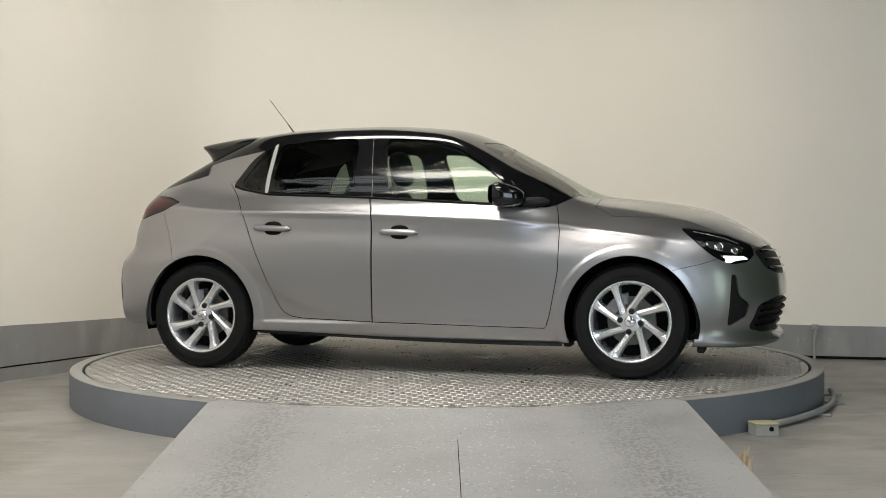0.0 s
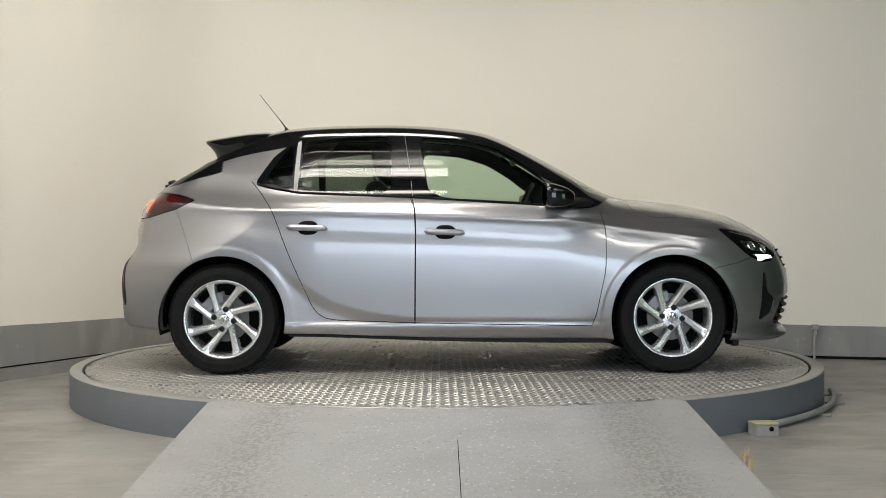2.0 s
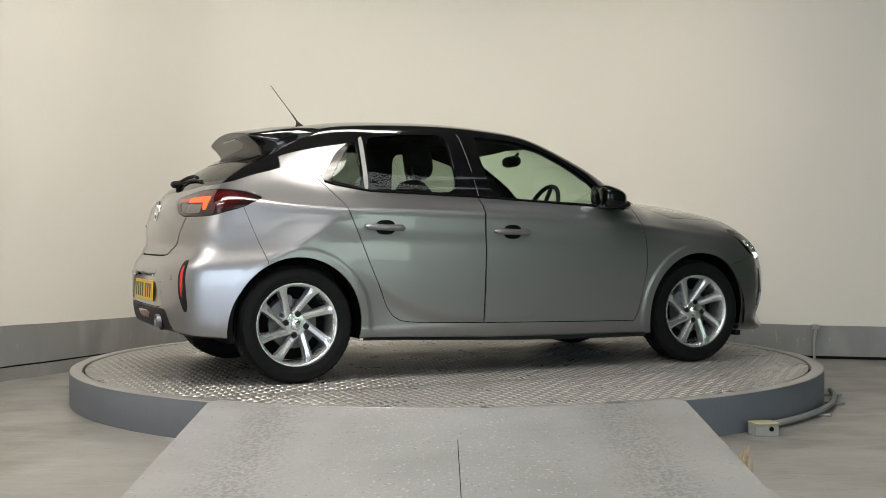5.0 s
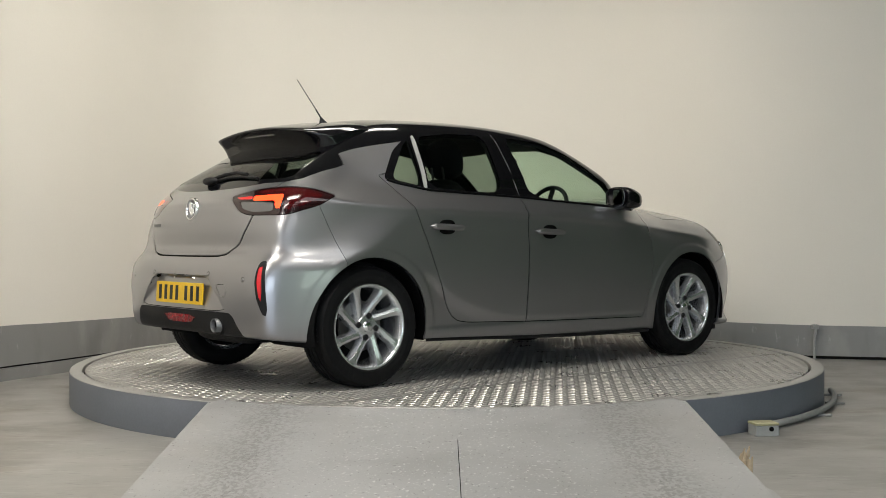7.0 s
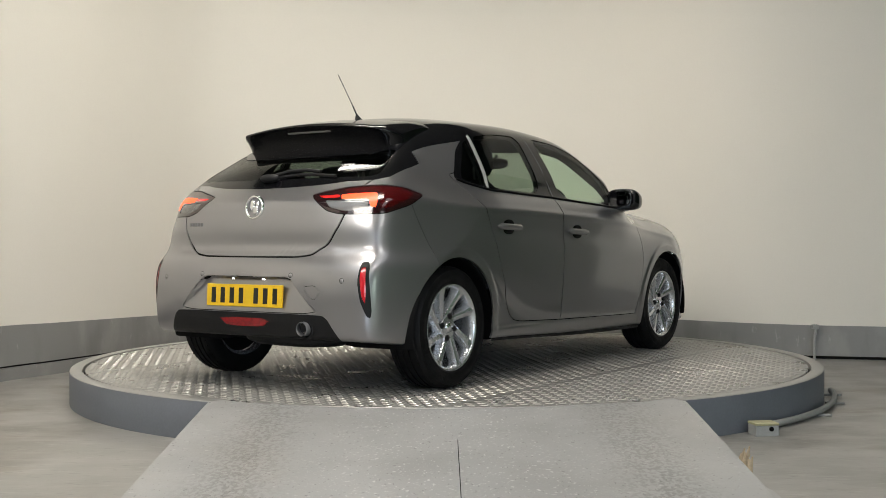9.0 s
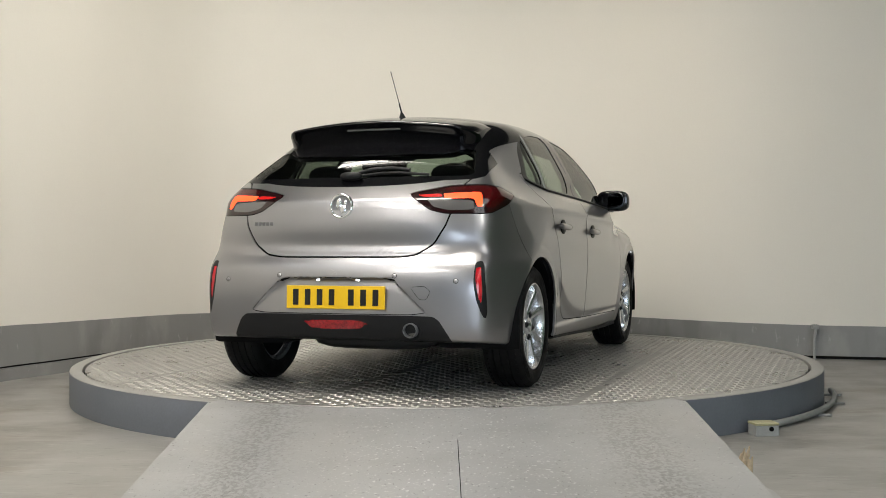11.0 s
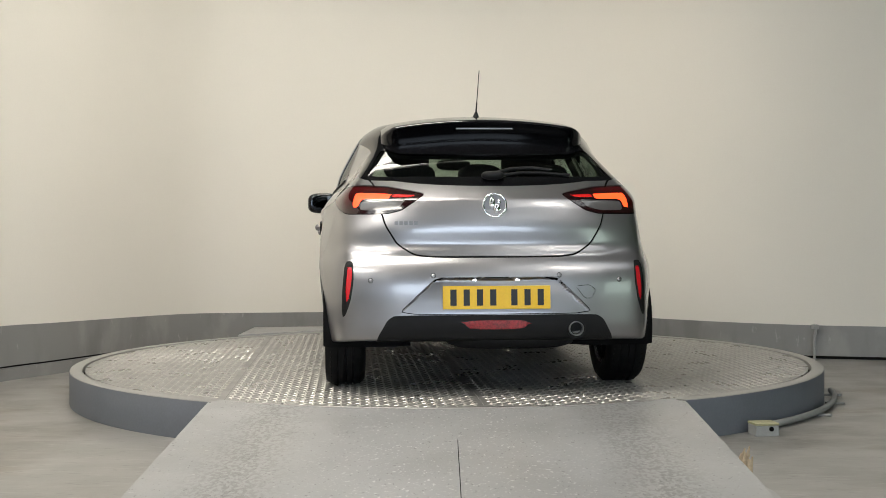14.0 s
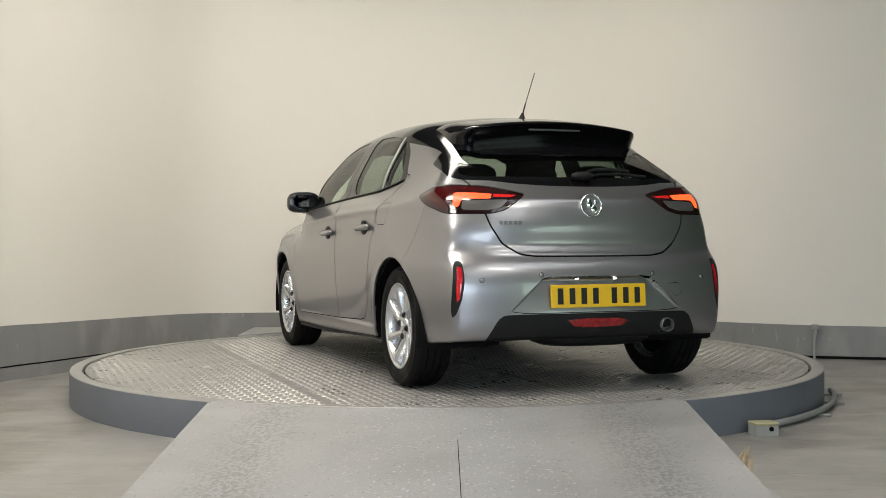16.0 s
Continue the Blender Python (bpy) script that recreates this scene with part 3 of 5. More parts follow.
def half_width(x, z):
    f = step((x - 0.55) / 0.6)
    r = step((-0.75 - x) / 0.65)
    w = W_MID(z) * (1 - f - r) + W_FRONT(z) * f + W_REAR(z) * r
    w = w - 0.030 * np.clip((x - 0.15) / 0.8, 0, 1) ** 2 * step((z - 0.98) / 0.1)
    w = w - 0.02 * step((-x - 1.3) / 0.5) * step((z - 0.75) / 0.2)
    w = w - 0.035 * step((x - 1.3) / 0.6)
    w = w - 0.045 * step((-x - 1.42) / 0.42) * step((0.84 - z) / 0.2)
    # sculpted lower door, shoulder crease, swollen arches
    inside = step((x + 1.0) / 0.25) * step((0.95 - x) / 0.12)
    w = w - 0.014 * inside * step((SWOOSH(x) - z) / 0.075) * step((z - 0.27) / 0.03)
    w = w + 0.009 * np.exp(-((z - SHOULDER(x)) / 0.020) ** 2)
    w = w - 0.007 * np.exp(-((z - SHOULDER(x) + 0.10) / 0.06) ** 2) * step((x + 1.3) / 0.3) * step((1.0 - x) / 0.3)
    for ax in (-AXLE, AXLE):
        d = np.hypot(x - ax, z - HUB_Z)
        w = w + (0.006 if ax > 0 else 0.003) * step((0.418 - d) / 0.024)
    return w


def smax(a, b, k):
    h = np.clip(k - np.abs(a - b), 0, None) / k
    return np.maximum(a, b) + h * h * k * 0.25


def solid(p):
    """Below nought inside the body."""
    x, y, z = p[:, 0], np.abs(p[:, 1]), p[:, 2]
    top = (z + 0.19 * y * y - Z_TOP(x)) / 1.15
    front = (x - X_FRONT(z) + FRONT_DROP(y)) / 1.1
    # a crease across the tailgate, its flicked-out foot, and the hollow that holds the plate
    ridge = (0.003 * np.exp(-((z - 0.957) / 0.015) ** 2) + 0.007 * np.exp(-((z - 0.706) / 0.018) ** 2)) * step((0.62 - y) / 0.14)
    hollow = 0.034 * step((0.577 - z) / 0.010) * step((0.292 + (0.577 - z) * 1.03 - y) / 0.012) * np.clip((z - 0.404) / 0.15, 0, 1)
    rear = (X_REAR(z) - ridge + hollow - x + REAR_DROP(y) * (1 + 1.1 * step((z - 0.60) / 0.34))) / 1.1
    side = y - half_width(x, z)
    bottom = Z_BOT(x) - z
    f = smax(top, front, 0.06)
    f = smax(f, rear, 0.026 + 0.05 * step((z - 0.62) / 0.16))
    f = smax(f, side, 0.07)
    return smax(f, bottom, 0.02)


def gradient(p):
    e = 0.003
    g = np.stack([(solid(p + d) - solid(p - d)) for d in np.eye(3) * e], 1)
    return g / (np.linalg.norm(g, axis=1, keepdims=True) + 1e-12)


def on_skin(c, n):
    """The skin met by rays from c along n."""
    lo, hi = np.zeros(len(c)), np.full(len(c), 1.6)
    for _ in range(34):
        m = (lo + hi) / 2
        out = solid(c + n * m[:, None]) > 0
        hi, lo = np.where(out, m, hi), np.where(out, lo, m)
    return c + n * lo[:, None]


def skin_grid():
    """Rays from a rounded inner box: rings along the car, each ring going round the section."""
    by, z0, z1 = 0.30, 0.45, 0.76
    sec = []                                 # (cy, cz, angle) round the left half, top to bottom
    for t in np.linspace(0, 1, 18)[:-1]:
        sec.append((by * t, z1, 90.0))
    for t in np.linspace(0, 1, 70)[:-1]:
        sec.append((by, z1, 90 - 90 * t))
    for t in np.linspace(0, 1, 34)[:-1]:
        sec.append((by, z1 + (z0 - z1) * t, 0.0))
    for t in np.linspace(0, 1, 60)[:-1]:
        sec.append((by, z0, -90 * t))
    for t in np.linspace(0, 1, 8):
        sec.append((by * (1 - t), z0, -90.0))
    sec = np.array(sec)
    right = sec[1:-1][::-1].copy()
    right[:, 0] *= -1
    right[:, 2] = 180 - right[:, 2]
    sec = np.concatenate([sec, right])
    xa, xb = -1.35, 1.45
    rows = []                                # (xc, phi, shrink)
    for t in np.linspace(0, 1, 10)[:-1]:
        rows.append((xa, -90.0, t))
    for t in np.linspace(0, 1, 76)[:-1]:
        rows.append((xa, -90 + 90 * t, 1.0))
    for t in np.linspace(0, 1, 205)[:-1]:
        rows.append((xa + (xb - xa) * t, 0.0, 1.0))
    for t in np.linspace(0, 1, 40)[:-1]:
        rows.append((xb, 90 * t, 1.0))
    for t in np.linspace(0, 1, 10):
        rows.append((xb, 90.0, 1 - t))
    zc = (z0 + z1) / 2
    c, n = [], []
    th = np.radians(sec[:, 2])
    for xc, phi, s in rows:
        ph = math.radians(phi)
        c.append(np.stack([np.full(len(sec), xc), sec[:, 0] * s, zc + (sec[:, 1] - zc) * s], 1))
        n.append(np.stack([np.full(len(sec), math.sin(ph)), math.cos(ph) * np.cos(th), math.cos(ph) * np.sin(th)], 1))
    k, m = len(rows), len(sec)
    v = on_skin(np.concatenate(c), np.concatenate(n))
    i, j = np.meshgrid(np.arange(k - 1), np.arange(m), indexing="ij")
    a, b = i * m + j, i * m + (j + 1) % m
    d, e = a + m, b + m
    t = np.concatenate([np.stack([a, b, e], -1).reshape(-1, 3), np.stack([a, e, d], -1).reshape(-1, 3)])
    return v, t


def sdf(poly, closed_smooth=True):
    """Signed distance in a plane to a closed outline, smoothed through its corners."""
    q = np.array(poly, float)
    if closed_smooth:                       # Chaikin rounding
        for _ in range(2):
            r = np.roll(q, -1, 0)
            q = np.stack([q * 0.88 + r * 0.12, q * 0.12 + r * 0.88], 1).reshape(-1, 2)
    r = np.roll(q, -1, 0)

    def f(u, v):
        p = np.stack([u, v], 1)
        best, inside = np.full(len(p), 1e9), np.zeros(len(p), bool)
        for a, b in zip(q, r):
            e = b - a
            w = p - a
            t = np.clip((w @ e) / (e @ e + 1e-12), 0, 1)
            best = np.minimum(best, np.linalg.norm(w - t[:, None] * e, axis=1))
            hit = (a[1] > p[:, 1]) != (b[1] > p[:, 1])
            inside ^= hit & (p[:, 0] < (b[0] - a[0]) * (p[:, 1] - a[1]) / (b[1] - a[1] + 1e-12) + a[0])
        return np.where(inside, -best, best)
    return f


class Skin:
    """The car's skin, cut along outlines into named panels."""

    def __init__(self):
        self.v, self.t = skin_grid()
        self.names = ["body"]
        self.tag = np.zeros(len(self.t), int)

    def label(self, name):
        if name not in self.names:
            self.names.append(name)
        return self.names.index(name)

    def split(self, g, mask):
        """Splits the masked triangles along g = 0."""
        ids = np.nonzero(mask)[0]
        used = np.unique(self.t[ids])
        val = np.full(len(self.v), 1.0)
        val[used] = g(self.v[used])
        val[np.abs(val) < 4e-4] = 4e-4
        s = val[self.t[ids]] > 0
        cross = ids[(s.sum(1) > 0) & (s.sum(1) < 3)]
        newv, known, extra, tags = [], {}, [], []
        base = len(self.v)

        def mid(a, b):
            key = (a, b) if a < b else (b, a)
            if key not in known:
                k = val[key[0]] / (val[key[0]] - val[key[1]])
                newv.append(self.v[key[0]] * (1 - k) + self.v[key[1]] * k)
                known[key] = base + len(newv) - 1
            return known[key]
        for i in cross:
            tri = [int(q) for q in self.t[i]]
            for _ in range(3):
                if (val[tri[0]] > 0) != (val[tri[1]] > 0) and (val[tri[0]] > 0) != (val[tri[2]] > 0):
                    break
                tri = tri[1:] + tri[:1]
            a, b, c = tri
            ab, ac = mid(a, b), mid(a, c)
            self.t[i] = (a, ab, ac)
            extra += [(ab, b, c), (ab, c, ac)]
            tags += [self.tag[i]] * 2
        # neighbours outside the mask share no split here; masks follow whole regions
        if newv:
            self.v = np.concatenate([self.v, np.array(newv)])
            self.t = np.concatenate([self.t, np.array(extra)])
            self.tag = np.concatenate([self.tag, np.array(tags, int)])

    def cut(self, name, g, where=None, over=("body",), seam=0.0):
        """Names what lies inside g < 0, over the panels given; seam: half the width of a joint along the outline."""
        okay = [self.names.index(o) for o in over if o in self.names]

        def mask():
            m = np.isin(self.tag, okay)
            cen = self.v[self.t].mean(1)
            return (m & where(cen)) if where is not None else m
        if seam:
            self.split(lambda p: g(p) - seam, mask())
        self.split(lambda p: g(p) + seam, mask())
        m = mask()
        ids = np.nonzero(m)[0]
        val = g(self.v[self.t[ids]].mean(1))
        if name:
            self.tag[ids[val < -seam]] = self.label(name)
        if seam:
            self.tag[ids[np.abs(val) <= seam]] = self.label("seam")

    def settle(self):
        for _ in range(2):
            g = gradient(self.v)
            self.v = self.v - g * np.clip(solid(self.v), -0.01, 0.01)[:, None] * 0.9
        self.n = gradient(self.v)

    def take(self, names, where=None):
        ids = np.isin(self.tag, [self.names.index(n) for n in names if n in self.names])
        if where is not None:
            ids &= where(self.v[self.t].mean(1))
        return ids

    def panel(self, name, ids, material, parent, label="", offset=0.0, depth=0.010, flip=False):
        """One panel as a mesh: the outer sheet and a turned-in edge."""
        t = self.t[ids]
        if not len(t):
            return None
        used, inv = np.unique(t, return_inverse=True)
        t = inv.reshape(-1, 3)
        v, n = self.v[used], self.n[used]
        v = v + n * offset
        fn = np.cross(v[t[:, 1]] - v[t[:, 0]], v[t[:, 2]] - v[t[:, 0]])
        turn = (fn * n[t[:, 0]]).sum(1) < 0
        if flip:
            turn = ~turn
        t = np.where(turn[:, None], t[:, ::-1], t)
        verts, faces = v, [tuple(int(k) for k in f) for f in t]
        smooth = [True] * len(faces)
        normals = (-n if flip else n)
        if depth:
            e = np.concatenate([t[:, [0, 1]], t[:, [1, 2]], t[:, [2, 0]]])
            keys = {}
            for a, b in e.tolist():
                k = (a, b) if a < b else (b, a)
                keys[k] = None if k in keys else (a, b)
            rim = [ab for ab in keys.values() if ab]
            ring = sorted({k for ab in rim for k in ab})
            at = {k: i for i, k in enumerate(ring)}
            b0 = len(v)
            lip, low = v[ring], v[ring] - n[ring] * depth
            verts = np.concatenate([v, lip, low])
            m = len(ring)
            faces += [(b0 + at[b], b0 + at[a], b0 + m + at[a], b0 + m + at[b]) for a, b in rim]
            smooth += [False] * len(rim)
            normals = np.concatenate([normals, n[ring], n[ring]])
        me = bpy.data.meshes.new(name)
        me.from_pydata(verts.tolist(), [], faces)
        me.materials.append(material)
        me.polygons.foreach_set("use_smooth", smooth)
        me.update()
        # the true normals of the skin on the outer sheet
        loops = np.zeros(len(me.loops), int)
        me.loops.foreach_get("vertex_index", loops)
        ln = np.zeros((len(loops), 3))
        count = 3 * len(t)
        ln[:count] = normals[loops[:count]]
        me.normals_split_custom_set(ln.tolist())
        ob = new(name, me)
        ob.parent = parent
        if label:
            ob["label"] = label
        return ob


car = tagged(new("car"), "grey metallic five-door hatchback with black roof on a turntable", "car")
skin = Skin()
XZ = lambda poly: (lambda f: (lambda p: f(p[:, 0], p[:, 2])))(sdf(poly))
YZ = lambda poly: (lambda f: (lambda p: f(np.abs(p[:, 1]), p[:, 2])))(sdf(poly))
flank = lambda c: np.abs(c[:, 1]) > 0.42
tail = lambda c: c[:, 0] < -1.25
nose = lambda c: c[:, 0] > 1.35

# wheel openings
for ax in (-AXLE, AXLE):
    skin.cut("hole", lambda p, ax=ax: np.hypot(p[:, 0] - ax, (p[:, 2] - HUB_Z) * 0.985) - 0.352, lambda c: np.abs(c[:, 1]) > 0.50)

# glass and the black upper body
ROOF_LINE = Curve((-1.75, 1.03), (-1.5, 1.125), (-1.34, 1.200), (-1.19, 1.246), (-1.05, 1.272), (-0.92, 1.293), (-0.85, 1.305), (-0.5, 1.32), (0.3, 1.2))
skin.cut("rear_surround", lambda p: np.maximum(YZ([(0, 1.052), (0.5, 1.052), (0.62, 1.058), (0.66, 1.075), (0.60, 1.30), (0.5, 1.40), (0, 1.42)])(p), -(p[:, 2] - 1.05)), lambda c: (c[:, 0] < -1.30) & (c[:, 2] > 1.0))
DLO = [(-1.10, 1.085), (-1.03, 1.062), (-0.85, 1.024), (-0.235, 0.997), (0.516, 0.950), (0.80, 0.931), (0.86, 0.948), (0.965, 1.012), (0.55, 1.45), (-0.5, 1.6), (-0.84, 1.33), (-0.93, 1.292), (-1.0, 1.235)]
skin.cut("window_trim", XZ(DLO), lambda c: flank(c) & (c[:, 0] > -1.2) & (c[:, 0] < 1.05))
skin.cut("roof", lambda p: np.maximum(ROOF_LINE(p[:, 0]) - p[:, 2], p[:, 0] - 0.975), lambda c: (c[:, 2] > 0.9) & (c[:, 0] < 1.1) & (c[:, 0] > -1.8), over=("body",))
# glass cut low: black surround above it stands in for the spoiler's reflection
skin.cut("rear_glass", YZ([(-0.3, 1.07), (0.57, 1.075), (0.61, 1.09), (0.545, 1.222), (0.50, 1.228), (0.44, 1.202), (-0.3, 1.186)]), lambda c: c[:, 0] < -1.3, over=("rear_surround", "roof"))
skin.cut("windscreen", YZ([(-0.3, 0.96), (0.55, 1.0), (0.655, 1.03), (0.50, 1.325), (-0.3, 1.36)]), lambda c: (c[:, 0] > 0.2) & (np.abs(c[:, 1]) < 0.68), over=("roof", "window_trim", "body"))
skin.cut("front_window", XZ([(-0.105, 0.998), (0.57, 0.959), (0.635, 0.965), (0.645, 1.000), (0.58, 1.066), (0.44, 1.184), (0.28, 1.280), (0.09, 1.334), (-0.165, 1.353)]), flank, over=("window_trim", "roof"))
skin.cut("rear_window", XZ([(-0.842, 1.038), (-0.315, 1.016), (-0.325, 1.357), (-0.60, 1.350), (-0.825, 1.322)]), flank, over=("window_trim", "roof"))
skin.cut("quarter_window", XZ([(-1.055, 1.082), (-0.882, 1.044), (-0.880, 1.306), (-0.925, 1.275)]), flank, over=("window_trim", "roof"))
skin.cut("window_divider", XZ([(-0.874, 1.035), (-0.850, 1.033), (-0.838, 1.328), (-0.862, 1.322)]), flank, over=("window_trim",))

# lamps
along = lambda p: np.abs(p[:, 1]) + 0.8 * (p[:, 0] + 1.80)
UZ = lambda poly: (lambda f: (lambda p: f(along(p), p[:, 2])))(sdf(poly))
tail_side = lambda c: (c[:, 0] < -1.25) & (np.abs(c[:, 1]) > 0.25) & (c[:, 2] > 0.8) & (c[:, 2] < 1.1)
skin.cut("tail_lamp", UZ([(0.352, 0.986), (0.42, 0.999), (0.60, 1.025), (0.80, 1.032), (0.94, 1.02), (1.06, 0.985), (0.98, 0.935), (0.80, 0.886), (0.52, 0.886), (0.44, 0.904), (0.385, 0.942), (0.354, 0.970)]), tail_side, seam=0.002)
skin.cut("tail_glow", UZ([(0.535, 0.985), (0.64, 0.990), (0.752, 0.993), (0.762, 0.988), (0.762, 0.975), (0.755, 0.935), (0.748, 0.920), (0.718, 0.920), (0.712, 0.935), (0.708, 0.953), (0.70, 0.960), (0.69, 0.961), (0.535, 0.960)]), tail_side, over=("tail_lamp",))
skin.cut("tail_strip", UZ([(0.39, 0.979), (0.525, 0.985), (0.525, 0.968), (0.42, 0.968)]), tail_side, over=("tail_lamp",))
skin.cut("tail_clear", UZ([(0.43, 0.958), (0.52, 0.956), (0.70, 0.952), (0.70, 0.905), (0.54, 0.903), (0.46, 0.920)]), tail_side, over=("tail_lamp",))
skin.cut("tail_red", UZ([(0.56, 1.012), (0.75, 1.024), (0.90, 1.018), (1.00, 0.988), (0.92, 0.945), (0.82, 0.915), (0.775, 0.915), (0.775, 0.99), (0.765, 1.0), (0.56, 0.996)]), tail_side, over=("tail_lamp",))
head_side = lambda c: (c[:, 0] > 1.3) & (np.abs(c[:, 1]) > 0.3)
skin.cut("head_lamp", XZ([(1.53, 0.818), (1.62, 0.806), (1.77, 0.775), (1.90, 0.720), (1.915, 0.672), (1.88, 0.632), (1.79, 0.622), (1.70, 0.668)]), head_side, seam=0.002)
skin.cut("day_lamp", XZ([(1.74, 0.668), (1.86, 0.664), (1.89, 0.645), (1.82, 0.640), (1.80, 0.628), (1.765, 0.63), (1.77, 0.65)]), head_side, over=("head_lamp",))
skin.cut("lamp_unit", XZ([(1.66, 0.75), (1.78, 0.74), (1.86, 0.71), (1.85, 0.68), (1.75, 0.685), (1.68, 0.71)]), head_side, over=("head_lamp",))

# rear bumper pieces
rear_low = lambda c: (c[:, 0] < -1.3) & (c[:, 2] < 0.7)
skin.cut("diffuser", YZ([(-0.3, 0.398), (0.49, 0.398), (0.525, 0.375), (0.575, 0.285), (0.60, 0.15), (-0.3, 0.15)]), rear_low)
skin.cut("tow_cover", lambda p: YZ([(0.385, 0.535), (0.455, 0.54), (0.485, 0.515), (0.465, 0.475), (0.43, 0.475)])(p), lambda c: (c[:, 0] < -1.5) & (c[:, 1] < 0) & (c[:, 2] < 0.7), seam=0.0012)
skin.cut("plate_panel", YZ([(-0.3, 0.575), (0.26, 0.575), (0.31, 0.560), (0.375, 0.50), (0.475, 0.402), (-0.3, 0.402)]), rear_low, seam=0.002)
skin.cut("reflector_frame", YZ([(0.688, 0.655), (0.716, 0.660), (0.730, 0.635), (0.741, 0.52), (0.744, 0.42), (0.738, 0.385), (0.724, 0.40), (0.700, 0.47), (0.686, 0.56)]), rear_low)
skin.cut("reflector", YZ([(0.694, 0.630), (0.716, 0.634), (0.727, 0.52), (0.722, 0.455), (0.710, 0.478), (0.695, 0.57)]), rear_low, over=("reflector_frame",))
skin.cut("fog_lamp", YZ([(-0.2, 0.372), (0.12, 0.372), (0.165, 0.362), (0.13, 0.330), (-0.2, 0.326)]), rear_low, over=("diffuser",))

# front bumper pieces
front_low = lambda c: c[:, 0] > 1.6
skin.cut("grille", YZ([(-0.3, 0.72), (0.40, 0.715), (0.56, 0.69), (0.53, 0.60), (0.40, 0.565), (-0.3, 0.56)]), front_low)
skin.cut("low_grille", YZ([(-0.3, 0.44), (0.44, 0.44), (0.60, 0.40), (0.62, 0.27), (0.5, 0.245), (-0.3, 0.245)]), front_low)
skin.cut("fog_recess", XZ([(1.80, 0.575), (1.825, 0.56), (1.84, 0.45), (1.89, 0.41), (1.875, 0.34), (1.835, 0.315), (1.775, 0.285), (1.79, 0.40)]), front_low)

# panels with joints
SEAM = 0.0024
skin.cut("rear_door", XZ([(-1.135, 1.11), (-1.063, 1.03), (-0.990, 0.93), (-0.892, 0.672), (-0.768, 0.39), (-0.735, 0.345), (-0.69, 0.317), (-0.62, 0.305), (-0.23, 0.2915), (-0.195, 0.290), (-0.189, 0.290), (-0.189, 0.296), (-0.188, 0.33), (-0.183, 0.80), (-0.188, 0.93), (-0.22, 1.02), (-0.6, 1.15)]), flank, seam=SEAM)
skin.cut("front_door", XZ([(-0.1845, 0.33), (-0.185, 0.296), (-0.185, 0.290), (-0.178, 0.290), (-0.14, 0.289), (0.40, 0.278), (0.77, 0.271), (0.805, 0.270), (0.812, 0.275), (0.835, 0.34), (0.885, 0.586), (0.890, 0.80), (0.872, 0.90), (0.84, 1.0), (0.2, 1.1), (-0.21, 1.02), (-0.184, 0.93), (-0.179, 0.80)]), flank, seam=SEAM)
skin.cut("tailgate", YZ([(-0.5, 0.677), (0.31, 0.677), (0.395, 0.688), (0.476, 0.740), (0.531, 0.83), (0.556, 0.915), (0.58, 1.03), (0.64, 1.10), (-0.5, 1.2)]), lambda c: (c[:, 0] < -1.45), seam=0.0045)
skin.cut("rear_bumper", lambda p: np.maximum(p[:, 0] - np.interp(p[:, 2], [0.2, 0.65, 0.88, 0.96], [-1.36, -1.435, -1.52, -1.55]), p[:, 2] - 0.955), tail, seam=0.0014)
skin.cut("front_bumper", lambda p: p[:, 2] - np.interp(p[:, 0], [1.45, 1.53, 1.64, 1.76, 1.9, 2.1], [0.575, 0.598, 0.622, 0.66, 0.70, 0.745]), lambda c: c[:, 0] > 1.5, seam=0.0014)
skin.cut("bonnet", lambda p: np.maximum(np.abs(p[:, 1]) - np.interp(p[:, 0], [0.9, 1.08, 1.17, 1.6, 1.9, 2.05], [0.56, 0.625, 0.700, 0.685, 0.62, 0.5]), 1.06 - p[:, 0]), lambda c: (c[:, 0] > 0.95) & (c[:, 2] > 0.7), seam=0.0022)
skin.cut("fuel_flap", lambda p: XZ([(-1.13, 0.84), (-0.99, 0.84), (-0.985, 0.90), (-1.02, 0.955), (-1.14, 0.955)])(p), lambda c: c[:, 1] > 0.5, seam=0.0016)
skin.cut("under", lambda p: np.abs(p[:, 1]) * 0 + p[:, 2] - Z_BOT(p[:, 0]) - 0.008, lambda c: c[:, 2] < 0.32)
skin.settle()

